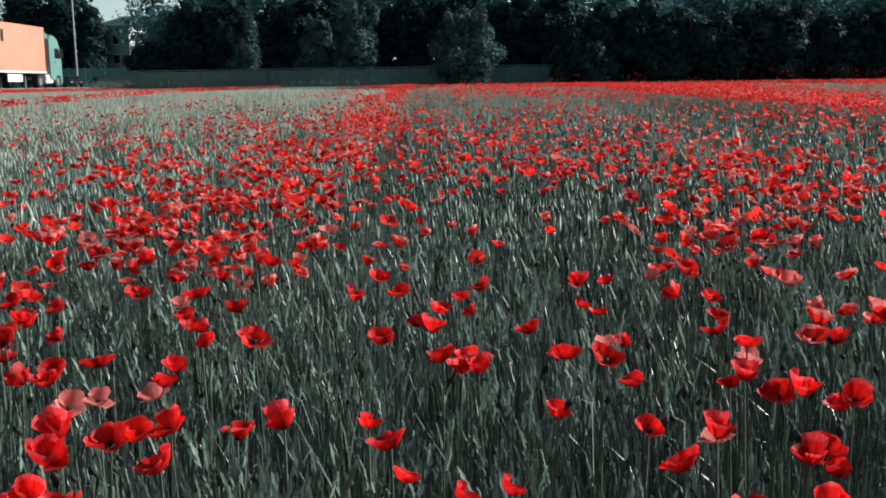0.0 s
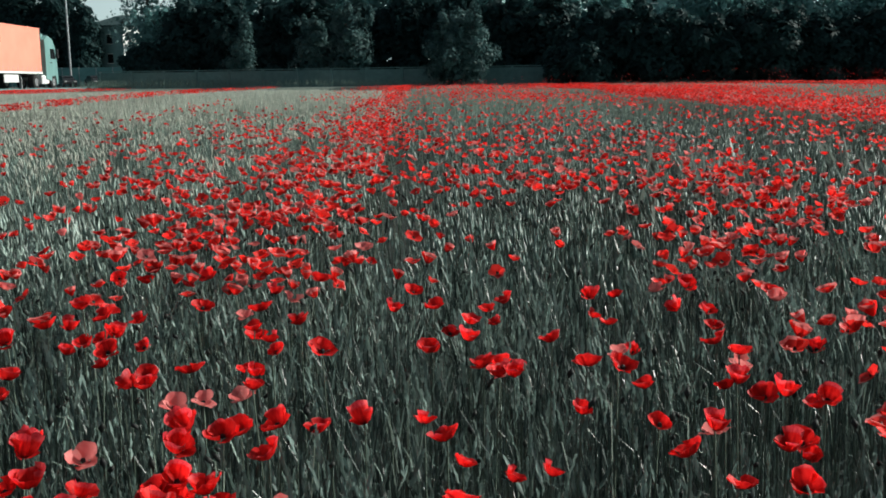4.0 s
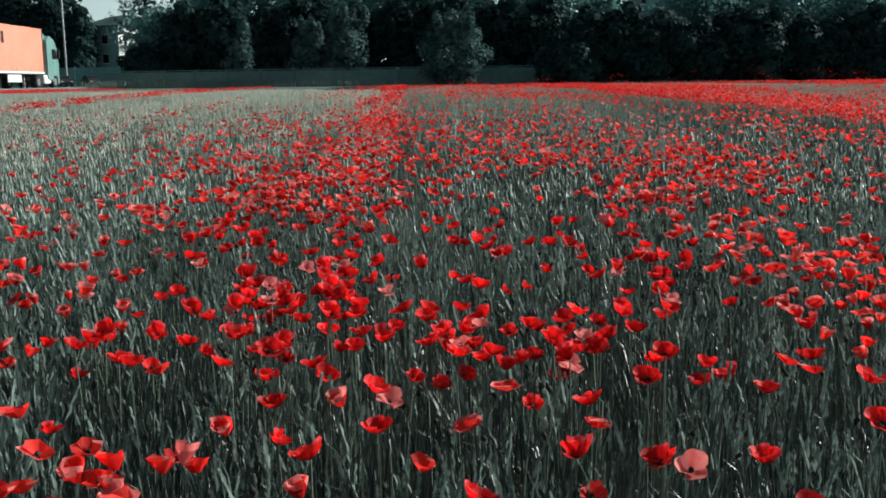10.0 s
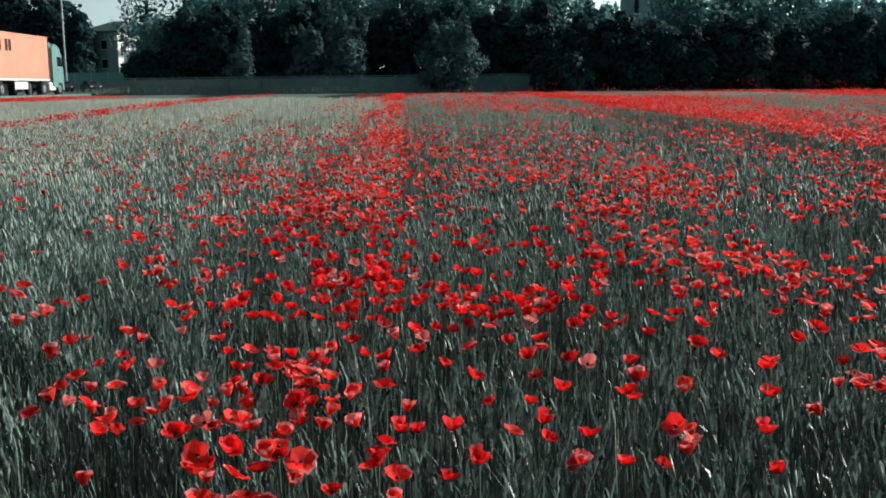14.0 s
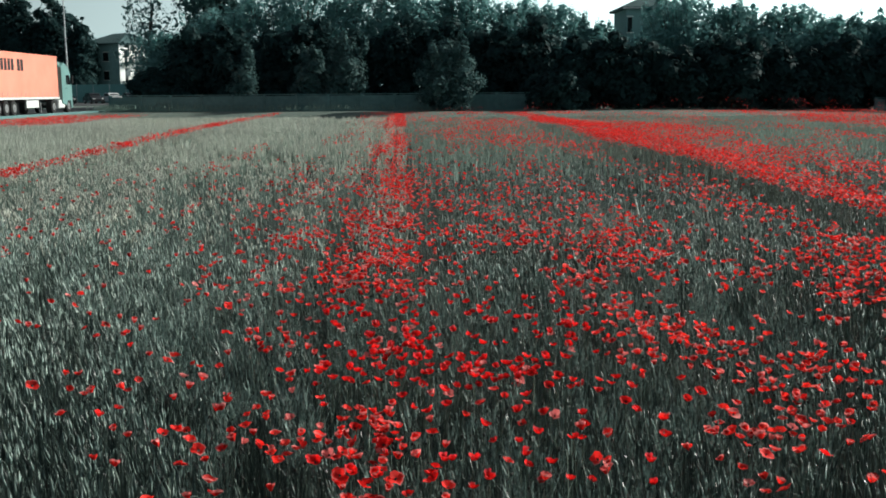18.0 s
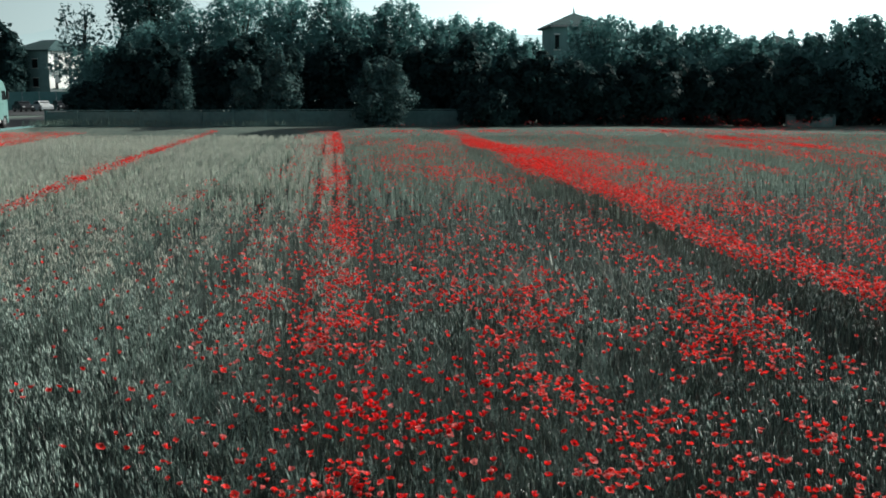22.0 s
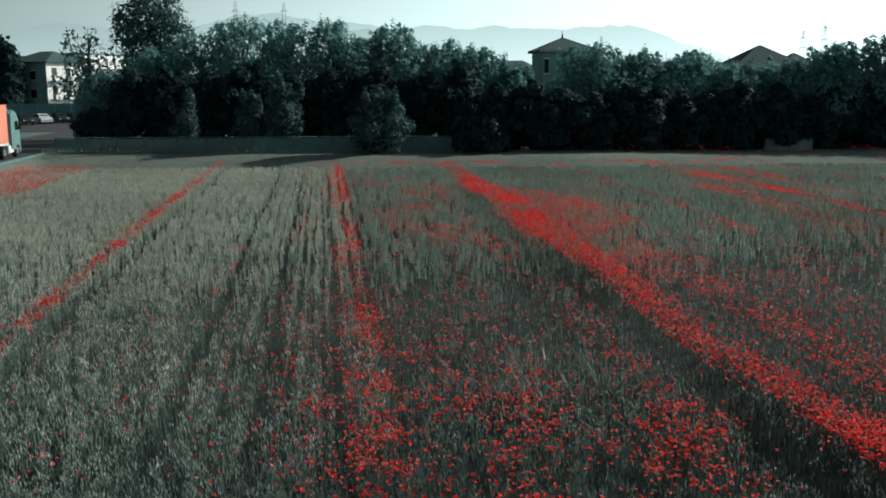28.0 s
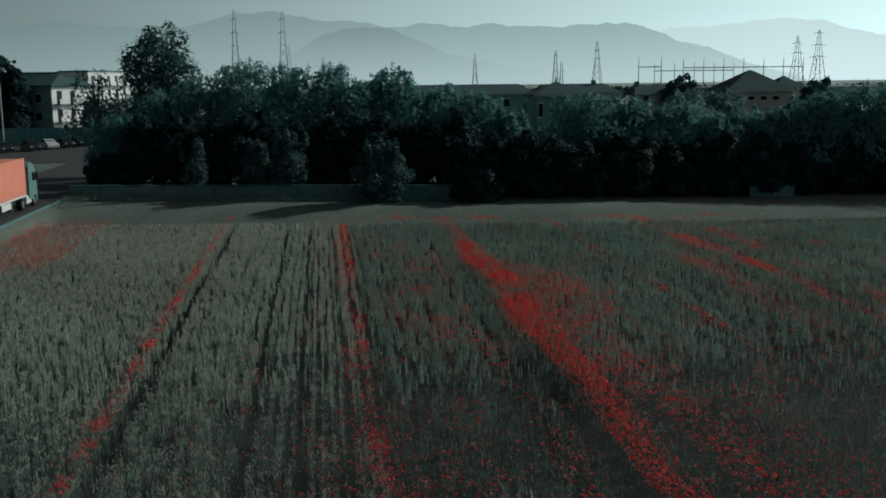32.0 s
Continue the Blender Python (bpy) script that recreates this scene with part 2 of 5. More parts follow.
LAMP_RED = material("red_lens", (0.4, 0.02, 0.02), (0.5, 0.04, 0.03), 10, 0.3)
PLASTER = material("pinkish_plaster", (0.42, 0.38, 0.36), (0.54, 0.50, 0.47), 1.5, 0.9, coarse=0.3)
PLASTER_WHITE = material("white_plaster", (0.66, 0.66, 0.65), (0.80, 0.80, 0.79), 1.5, 0.9, coarse=0.3)
PLASTER_GREY = material("grey_plaster", (0.155, 0.26, 0.262), (0.225, 0.35, 0.352), 1.2, 0.9, coarse=0.3)
TILE = material("roof_tile", (0.034, 0.070, 0.073), (0.064, 0.118, 0.12), 3, 0.85, 0.4, coarse=0.4)
BANK = material("bank_turf", (0.085, 0.118, 0.102), (0.165, 0.205, 0.175), 2.5, 0.95, 0.3, coarse=0.25)
# Aerial haze over the far fields is painted in as this pale tone.
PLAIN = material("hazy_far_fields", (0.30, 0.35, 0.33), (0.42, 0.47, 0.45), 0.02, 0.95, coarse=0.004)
FENCE_TEAL = material("teal_screen_netting", (0.09, 0.22, 0.22), (0.13, 0.28, 0.28), 2, 0.8, coarse=0.3)
CAR_DARK = material("dark_car_paint", (0.02, 0.022, 0.025), (0.035, 0.037, 0.04), 2, 0.25, coat=0.6)
CAR_SILVER = material("silver_car_paint", (0.50, 0.52, 0.53), (0.60, 0.62, 0.63), 2, 0.3, coat=0.6)
# Lighter than bare steel: haze before the pylons is mixed into the colour.
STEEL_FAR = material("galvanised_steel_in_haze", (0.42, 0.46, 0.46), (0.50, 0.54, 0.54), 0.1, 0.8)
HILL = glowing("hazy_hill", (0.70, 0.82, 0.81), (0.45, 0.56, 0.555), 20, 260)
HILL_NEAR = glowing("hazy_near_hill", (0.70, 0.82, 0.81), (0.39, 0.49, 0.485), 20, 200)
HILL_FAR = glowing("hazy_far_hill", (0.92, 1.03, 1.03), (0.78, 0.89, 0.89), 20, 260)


# ---- building helpers ----
def part(name, bm, mat, parent=None, label=""):
    """Links a bmesh as one mesh object under a thing or a part."""
    data = bpy.data.meshes.new(name)
    bm.to_mesh(data)
    bm.free()
    data.materials.append(mat)
    ob = new(name, data)
    if parent:
        ob.parent = parent
    return tagged(ob, label)


def thing(name, place, label, category, group="", kind=""):
    ob = new(name)
    ob.empty_display_size = 0.1
    ob.matrix_world = place if isinstance(place, Matrix) else Matrix.Translation(place)
    return tagged(ob, label, category, group, kind)


def box(x0, x1, y0, y1, z0, z1, bevel=0.0, bm=None):
    bm = bm or bmesh.new()
    got = bmesh.ops.create_cube(bm, size=1.0)["verts"]
    for v in got:
        v.co = Vector(((x0 + x1) / 2 + v.co.x * (x1 - x0), (y0 + y1) / 2 + v.co.y * (y1 - y0), (z0 + z1) / 2 + v.co.z * (z1 - z0)))
    if bevel:
        edges = list({e for v in got for e in v.link_edges})
        bmesh.ops.bevel(bm, geom=edges, offset=bevel, segments=2, affect='EDGES')
    return bm


def tube(points, radii, sides=6, bm=None, caps=True):
    """A tapered tube through points."""
    bm = bm or bmesh.new()
    rings = []
    for i, p in enumerate(points):
        p = Vector(p)
        way = (Vector(points[min(i + 1, len(points) - 1)]) - Vector(points[max(i - 1, 0)])).normalized()
        side = way.cross(Vector((0.3, 0.9, 0.1))).normalized()
        other = way.cross(side)
        rings.append([bm.verts.new(p + (side * math.cos(a) + other * math.sin(a)) * radii[i]) for a in (2 * math.pi * k / sides for k in range(sides))])
    for a, b in zip(rings, rings[1:]):
        for k in range(sides):
            bm.faces.new((a[k], a[(k + 1) % sides], b[(k + 1) % sides], b[k]))
    if caps:
        bm.faces.new(rings[-1])
        bm.faces.new(rings[0][::-1])
    return bm


def prism(outline, axis_from, axis_to, along='y'):
    """An outline of (u, z) drawn out along y or x."""
    bm = bmesh.new()
    def at(u, z, a):
        return (u, a, z) if along == 'y' else (a, u, z)
    first = [bm.verts.new(at(u, z, axis_from)) for u, z in outline]
    last = [bm.verts.new(at(u, z, axis_to)) for u, z in outline]
    bm.faces.new(first)
    bm.faces.new(last[::-1])
    k = len(outline)
    for i in range(k):
        bm.faces.new((first[i], last[i], last[(i + 1) % k], first[(i + 1) % k]))
    bmesh.ops.recalc_face_normals(bm, faces=bm.faces[:])
    return bm


rng = np.random.default_rng(7)


def scatter(name, shapes, x, y, z, turn, size, lean, mats, label, category, swap=None):
    """One mesh from many copies of small shapes. A shape is (vertices, faces, slots), all faces alike in corner count.
    lean: how far (x, y) the top at height 1 is pushed over."""
    pick = rng.integers(0, len(shapes), len(x))
    vs, fs, ms, start = [], [], [], 0
    for s, (v, f, slot) in enumerate(shapes):
        mine = np.nonzero(pick == s)[0]
        v, f = np.asarray(v, float), np.asarray(f)
        c, d, k = np.cos(turn[mine])[:, None], np.sin(turn[mine])[:, None], size[mine][:, None]
        h = v[None, :, 2] * k
        px = (v[None, :, 0] * c - v[None, :, 1] * d) * k + x[mine][:, None] + lean[mine, 0][:, None] * h * h
        py = (v[None, :, 0] * d + v[None, :, 1] * c) * k + y[mine][:, None] + lean[mine, 1][:, None] * h * h
        pz = h + z[mine][:, None]
        vs.append(np.stack([px, py, pz], -1).reshape(-1, 3))
        fs.append((f[None] + (np.arange(len(mine)) * len(v))[:, None, None] + start).reshape(-1, f.shape[1]))
        slots = np.tile(np.asarray(slot), (len(mine), 1))
        if swap is not None:
            slots = np.where((slots == 0) & swap[mine][:, None], 2, slots)
        ms.append(slots.ravel())
        start += len(mine) * len(v)
    return stuff(name, np.concatenate(vs), np.concatenate(fs), np.concatenate(ms), mats, label, category)


def raw_mesh(name, v, f, m, mats):
    data = bpy.data.meshes.new(name)
    data.vertices.add(len(v))
    data.vertices.foreach_set("co", v.astype(np.float32).ravel())
    data.loops.add(f.size)
    data.loops.foreach_set("vertex_index", f.astype(np.int32).ravel())
    data.polygons.add(len(f))
    data.polygons.foreach_set("loop_start", np.arange(0, f.size, f.shape[1], dtype=np.int32))
    data.polygons.foreach_set("material_index", m.astype(np.int32))
    for mat in mats:
        data.materials.append(mat)
    data.update(calc_edges=True)
    return data


def stuff(name, v, f, m, mats, label, category):
    return tagged(new(name, raw_mesh(name, v, f, m, mats)), label, category, kind="stuff")


def smooth(a, b, v):
    s = np.clip((v - a) / (b - a), 0, 1)
    return s * s * (3 - 2 * s)


def far_line(x):
    """Where the low wall and the tree belt begin: a little askew to the drill."""
    return 70.45 - 0.232 * np.minimum(x, 16.0)


def ground_z(x, y):
    """The field rises a little away from the flight line; a bank closes it at its far end and towards the road."""
    x, y = np.asarray(x, float), np.asarray(y, float)
    past = y - far_line(np.clip(x, -60, 60))
    bank = (1.27 - 0.25 * smooth(15.0, 35.0, x)) * smooth(-12.5, -3.0, past) - 0.3 * smooth(4.0, 10.0, past)
    return np.maximum(np.maximum(0.33 * smooth(3.0, 40.0, y), bank), 1.29 * smooth(20.2, 22.0, -x))


def patchy(x, y, scale, seed=0.0):
    """Soft noise from 0 to 1."""
    return np.array([0.5 + 0.5 * noise.noise((a / scale + seed, b / scale - seed, seed * 1.7)) for a, b in zip(np.ravel(x), np.ravel(y))]).reshape(np.shape(x))


# ---- ground ----
def ground_sheet():
    xs = np.unique(np.concatenate([np.array([-5000, -2500, -1200, -600, -300, -150, -90, -60]), np.arange(-45, -14, 0.7), np.arange(-14, 60, 2.5), np.array([75, 100, 150, 300, 600, 1200, 2500, 5000])]))
    ys = np.unique(np.concatenate([np.array([-5000, -2000, -800, -300, -120, -60, -30]), np.arange(-15, 52, 2.5), np.arange(52, 84, 0.8), np.array([86, 90, 110, 150, 250, 500, 1000, 2000, 3500, 5000])]))
    gx, gy = np.meshgrid(xs, ys)
    v = np.stack([gx, gy, ground_z(gx, gy)], -1).reshape(-1, 3)
    w = len(xs)
    i = (np.arange(len(ys) - 1)[:, None] * w + np.arange(w - 1)[None]).ravel()
    f = np.stack([i, i + 1, i + w + 1, i + w], -1)
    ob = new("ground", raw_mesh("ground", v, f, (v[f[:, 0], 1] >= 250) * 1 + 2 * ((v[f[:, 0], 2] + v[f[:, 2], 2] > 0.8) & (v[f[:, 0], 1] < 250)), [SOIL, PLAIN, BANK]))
    return tagged(ob, "dark soil of the field with a low bank round it", "ground", kind="structure")


ground_sheet()

road = part("road", box(-31.5, -22.6 + 0.35, 30, 118, 0.9, 1.33), ASPHALT)
tagged(road, "grey asphalt road beside the field", "road", kind="structure")
lot = part("car_park", box(-75, -22.6, 118.0, 160, 0.9, 1.33), ASPHALT)
tagged(lot, "dark asphalt car park behind the road", "car park", kind="structure")
kerb = part("kerb", box(-22.25, -22.05, 30, 112, 0.9, 1.43, 0.02), CONCRETE)
tagged(kerb, "pale concrete kerb along the road", "kerb", kind="structure")


# low concrete wall at the far end of the field, in cast panels
def low_wall(x0, x1, height, label, front=0.0):
    y0, y1 = far_line(x0) - front, far_line(x1) - front
    base = thing("low_wall", pose(x0, y0, 1.26 - 0.25 * float(smooth(15.0, 35.0, x0)), 0, 0, math.degrees(math.atan2(y1 - y0, x1 - x0))), label, "wall", kind="structure")
    length = math.hypot(x1 - x0, y1 - y0)
    count = max(1, round(length / 2.5))
    step = length / count
    for k in range(count):
        part("panel", box(k * step + 0.09, (k + 1) * step - 0.09, 0, 0.14, -0.15, height + 0.01 * math.sin(k * 2.3), 0.015), CONCRETE, base)
    for k in range(count + 1):
        part("post", box(k * step - 0.09, k * step + 0.09, -0.05, 0.19, -0.15, height + 0.06, 0.015), CONCRETE, base)
    part("coping", box(-0.1, length + 0.1, -0.03, 0.17, height + 0.062, height + 0.12, 0.01), CONCRETE, base)


low_wall(-21.5, 11.6, 1.12, "low grey concrete panel wall behind the field")
low_wall(33.0, 36.6, 0.8, "short stretch of low concrete wall under trees", -0.6)


# ---- far distance ----
def ridge(name, outline, y, depth, mat, label):
    """A hazy mountain range from a coarse skyline, roughened."""
    px = np.array([p[0] for p in outline], float)
    pz = np.array([p[1] for p in outline], float)
    xs = np.linspace(px[0], px[-1], 420)
    zs = np.interp(xs, px, pz)
    zs = np.convolve(np.pad(zs, 5, mode="edge"), np.ones(11) / 11, "valid")
    zs = zs + np.array([8.0 * noise.fractal((x / 70.0, y * 0.01, 0.0), 1.0, 2.0, 5) for x in xs])
    rows = []
    for k, share in enumerate((1.0, 0.75, 0.4, 0.0)):
        bump = np.array([noise.noise((x / 160.0, k * 1.3, y * 0.01)) for x in xs])
        rows.append(np.stack([xs, y - depth * (1 - share) + bump * depth * 0.12 * (k > 0), zs * share - 2.0 * (k == 3)], -1))
    back = rows[0].copy()
    back[:, 1] += depth
    back[:, 2] = -2
    v = np.concatenate([back] + rows)
    w = len(xs)
    i = (np.arange(4)[:, None] * w + np.arange(w - 1)[None]).ravel()
    f = np.stack([i, i + w, i + w + 1, i + 1], -1)
    ob = new(name, raw_mesh(name, v, f, np.zeros(len(f)), [mat]))
    return tagged(ob, label, "mountains", kind="structure")


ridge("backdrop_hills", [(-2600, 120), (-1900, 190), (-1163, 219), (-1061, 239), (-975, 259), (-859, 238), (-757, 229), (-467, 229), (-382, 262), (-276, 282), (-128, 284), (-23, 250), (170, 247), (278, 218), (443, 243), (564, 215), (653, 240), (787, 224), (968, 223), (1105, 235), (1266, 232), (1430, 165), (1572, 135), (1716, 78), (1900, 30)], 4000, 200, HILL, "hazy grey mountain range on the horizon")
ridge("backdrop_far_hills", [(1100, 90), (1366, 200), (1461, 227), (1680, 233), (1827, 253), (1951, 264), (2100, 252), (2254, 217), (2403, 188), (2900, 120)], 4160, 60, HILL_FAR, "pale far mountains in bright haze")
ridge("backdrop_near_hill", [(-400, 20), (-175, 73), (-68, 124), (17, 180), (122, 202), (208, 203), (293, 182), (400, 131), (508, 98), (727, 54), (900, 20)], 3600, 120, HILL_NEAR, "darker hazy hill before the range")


# ---- wheat ----
def ribbon(points, width, side):
    """A tapering blade as a strip of triangles: two edges and a tip."""
    v, n = [], len(points)
    for i, p in enumerate(points[:-1]):
        w = width * (1 - 0.6 * i / n) / 2
        v += [(p[0] - side[0] * w, p[1] - side[1] * w, p[2]), (p[0] + side[0] * w, p[1] + side[1] * w, p[2])]
    v.append(points[-1])
    f = []
    for i in range(n - 2):
        a = 2 * i
        f += [(a, a + 1, a + 3), (a, a + 3, a + 2)]
    f.append((2 * n - 4, 2 * n - 3, 2 * n - 2))
    return v, f


def spindle(base, top, radius, sides=4, bulge=0.35):
    """An ear: pointed at both ends."""
    b, t = np.array(base, float), np.array(top, float)
    mid = b + (t - b) * bulge
    v = [tuple(b)] + [tuple(mid + radius * np.array([math.cos(a), math.sin(a), 0])) for a in (2 * math.pi * k / sides for k in range(sides))] + [tuple(t)]
    f = []
    for k in range(sides):
        p, q = 1 + k, 1 + (k + 1) % sides
        f += [(0, q, p), (p, q, sides + 1)]
    return v, f


def joined(pieces):
    vs, fs, ms = [], [], []
    for (v, f), slot in pieces:
        fs += [tuple(i + len(vs) for i in t) for t in f]
        ms += [slot] * len(f)
        vs += v
    return vs, fs, ms


def ear(base, top, radius, r):
    """A wheat ear of overlapping husks set alternately round its axis."""
    b, t = np.array(base, float), np.array(top, float)
    v, f, n = [], [], 5
    for k in range(n):
        p = b + (t - b) * k / n
        q = b + (t - b) * min(1.0, (k + 2.3) / n)
        a = (k % 2) * math.pi + r.uniform(-0.25, 0.25)
        out = np.array([math.cos(a), math.sin(a), 0.0])
        side = np.array([-math.sin(a), math.cos(a), 0.0])
        fat = radius * (1.25 - 0.6 * k / n)
        mid = (p + q) / 2
        i = len(v)
        v += [tuple(p), tuple(mid + out * fat * 0.45 + side * fat), tuple(q + out * fat * 0.15), tuple(mid + out * fat * 0.45 - side * fat)]
        f += [(i, i + 1, i + 2), (i, i + 2, i + 3)]
    return v, f


def wheat_shape(seed, near=True):
    """One stalk with its ear and narrow leaves; the plainer kind stands farther off."""
    r = random.Random(seed)
    h = r.uniform(0.78, 0.9)
    bend = r.uniform(0.0, 0.04)
    nod = r.uniform(0.0, 0.026)
    ear_top = (bend + nod, 0.01, h + r.uniform(0.06, 0.09))
    pieces = [(ribbon([(0, 0, 0.0), (bend * 0.4, 0, h * 0.55), (bend, 0, h)], 0.0030 if near else 0.0045, (0.2, 1)), 3)]
    if seed % 3 == 0:
        pass
    elif near:
        pieces.append((ear((bend, 0, h - 0.005), ear_top, 0.0050, r), 1))
    else:
        pieces.append((spindle((bend, 0, h - 0.02), ear_top, 0.0085, 3), 1))
    for k in range(2 if near else 1):
        a, z0 = r.uniform(0, 6.28), r.uniform(0.45, 0.84) * h
        ln = r.uniform(0.10, 0.22)
        c, s = math.cos(a), math.sin(a)
        droop = r.uniform(0.55, 1.3)
        pieces.append((ribbon([(bend * z0, 0, z0), (c * ln * 0.2 + bend * z0, s * ln * 0.2, z0 + ln * 0.7), (c * ln * 0.55, s * ln * 0.55, z0 + ln * droop)], 0.0048 if near else 0.0095, (-s, c)), 0))
    return joined(pieces)


def tuft_shape(seed):
    """Three stalks of far wheat with their ears."""
    r = random.Random(seed)
    pieces = []
    for k in range(3):
        a, d = r.uniform(0, 6.28), r.uniform(0.008, 0.038)
        c, s = math.cos(a), math.sin(a)
        h = r.uniform(0.86, 0.98)
        pieces.append((ribbon([(c * d, s * d, 0.45), (c * d * 1.2, s * d * 1.2, h)], 0.044, (-s, c)), 0))
        pieces.append((ribbon([(c * d, s * d, h - 0.16), (c * d * 1.4, s * d * 1.4, h + 0.03)], 0.030, (c, s)), 1))
    return joined(pieces)


# lines along the drill where the crop is thin: place, half width, first y, how broken
TRACKS = ((-6.95, 0.2, 5, 0.05), (-5.2, 0.08, 30, 0.8), (-4.5, 0.08, 22, 0.7), (-3.9, 0.06, 14, 0.4), (-3.36, 0.155, 2, 0.03), (-2.98, 0.065, 8, 0.3), (-2.6, 0.065, 5, 0.3), (-2.26, 0.06, 5, 0.3), (-1.93, 0.13, 2, 0.05),
          (-1.68, 0.055, 5, 0.3), (-1.41, 0.065, 6, 0.2), (-1.1, 0.06, 6, 0.3), (-0.8, 0.06, 4, 0.2), (-0.5, 0.12, 3, 0.05), (0.03, 0.08, 14, 0.2), (0.47, 0.11, 3, 0.1), (0.8, 0.08, 6, 0.4),
          (1.4, 0.09, 10, 0.6), (1.8, 0.08, 12, 0.8), (2.3, 0.09, 14, 0.7), (3.2, 0.1, 10, 0.6), (4.6, 0.1, 10, 0.5), (5.1, 0.12, 12, 0.5),
          (13.3, 0.16, 14, 0.3), (14.15, 0.18, 14, 0.2), (15.2, 0.14, 14, 0.4), (16.4, 0.14, 20, 0.3), (19.0, 0.18, 16, 0.3), (21.2, 0.18, 16, 0.3), (25.9, 0.26, 30, 0.1))


def furrow(x, y):
    """The sunken strip beside the thick poppy row: 1 in its middle, 0 outside."""
    middle = 6.08 - 0.12 * np.sin(y * 0.35)
    return np.exp(-((x - middle) / 0.28) ** 4) * (1 - smooth(24, 31, y)) * np.clip(0.3 + np.exp(-((y - 18.0) / 3.2) ** 2) + np.exp(-((y - 5.5) / 2.6) ** 2), 0, 1)


def crop_cover(x, y):
    """How much of the crop stands: thin in the wheel tracks and beside the thick poppy strip."""
    keep = np.ones_like(x)
    for k, (line, wide, start, broken) in enumerate(TRACKS):
        wob = 0.035 * np.sin(y * 0.3 + k * 2.0)
        fade = 0.5 + 0.5 * np.sin(y * (0.33 + 0.04 * k) + k)
        keep *= 1 - 0.99 * np.exp(-((x - line - wob) / (wide + 0.035 * (line < 2))) ** 4) * smooth(start, start + 6, y) * (1 - broken * fade)
    pits = np.clip(9.0 * patchy(x, y, 0.21, 11.0) - 3.6, 0.04, 1)
    keep *= pits + (1 - pits) * 0.75 * smooth(14, 36, y)
    keep *= 1 - (0.30 * smooth(-0.6, 0.8, x) + 0.2 * smooth(7.5, 9.5, x)) * (1 - 0.7 * smooth(18, 34, y))
    keep *= 1 - 0.85 * furrow(x, y)
    keep *= 1 - 0.75 * np.exp(-((x - 0.1) / 0.22) ** 2) * smooth(12, 20, y)
    # bare hollows
    for px, py, wx, wy in ((7.35, 33.2, 0.7, 0.9), (-7.08, 20.7, 0.3, 0.9), (2.75, 9.0, 0.5, 0.45), (0.12, 32.9, 0.25, 1.0), (5.7, 6.2, 0.5, 0.6), (-3.55, 17.2, 0.3, 1.0)):
        keep *= 1 - 0.95 * np.exp(-(((x - px) / wx) ** 2 + ((y - py) / wy) ** 2))
    return keep


def left_side(y):
    return np.minimum(-0.43 * (y + 2.5) - 1.2, -0.32 * (y + 10.4) - 2.0)


def right_side(y):
    return 0.62 * (y + 7.0) + 1.5


def close_left(y):
    return -0.5 - 0.43 * (y - 1.5)


def close_right(y):
    return 1.65 + 0.48 * (y - 1.5)


def spread(y0, y1, density, left, right, hole=None, bunch=1, loose=0.035):
    """Random places between two lines that open outwards with y, drilled in rows, in bunches of tillers."""
    n = int((y1 - y0) * (right(y1) - left(y1)) * density / bunch)
    x, y = rng.uniform(left(y1), right(y1), n), rng.uniform(y0, y1, n)
    x = np.round(x / 0.14) * 0.14
    x, y = np.repeat(x, bunch), np.repeat(y, bunch)
    x, y = x + rng.normal(0, 0.02 if bunch == 1 else loose, len(x)), y + rng.normal(0, loose * 1.2, len(y)) * (bunch > 1)
    inside = (x > left(y)) & (x < right(y)) & (x > -20.3) & (y + 0.13 * x < 58.4)
    if hole:
        inside &= ~hole(x, y)
    x, y = x[inside], y[inside]
    kept = rng.random(len(x)) < crop_cover(x, y)
    return x[kept], y[kept]


def plant_wheat(name, y0, y1, density, shapes, size, mats, label, left=left_side, right=right_side, hole=None, sway=0.045, come=None, go=None, bunch=1, loose=0.035):
    x, y = spread(y0, y1, density, left, right, hole, bunch, loose)
    if come:
        here = rng.random(len(x)) < smooth(*come, y)
        x, y = x[here], y[here]
    if go:
        here = rng.random(len(x)) > smooth(*go, y)
        x, y = x[here], y[here]
    n = len(x)
    wave = patchy(x, y, 3.0, 2.0)
    tuft = smooth(0.36, 0.62, patchy(x, y, 0.21, 11.0))
    tuft = tuft + (0.6 - tuft) * 0.8 * smooth(14, 36, y)
    lean = np.stack([rng.normal(-0.02, sway, n) + 0.09 * (wave - 0.5), rng.normal(0.0, 0.05, n)], -1)
    scale = size * (0.74 + 0.12 * wave + 0.30 * tuft) * rng.uniform(0.90, 1.04, n)
    # low growth in the furrow beside the thick strip
    scale *= 1 - 0.38 * furrow(x, y)
    # With distance, leaves swap the shade-dark colour for a pale lit one.
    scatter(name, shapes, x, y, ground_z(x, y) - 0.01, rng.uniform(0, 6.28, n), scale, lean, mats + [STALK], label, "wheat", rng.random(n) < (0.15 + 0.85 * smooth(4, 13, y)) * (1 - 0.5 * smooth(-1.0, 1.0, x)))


def is_close(x, y):
    x, y = x + rng.normal(0, 0.35, len(x)), y + rng.normal(0, 0.3, len(x))
    return (y < 7) & (x > close_left(y)) & (x < close_right(y))


def is_planted(x, y):
    return (y > 1.2) & (x > left_side(y)) & (x < right_side(y))


def middle_line(y):
    return 0.3 + 0 * y


def wide_left(y):
    return -20.5 + 0 * y


def wide_right(y):
    return 46.0 + 0 * y


def trail_left(y):
    return -11.0 + 0 * y


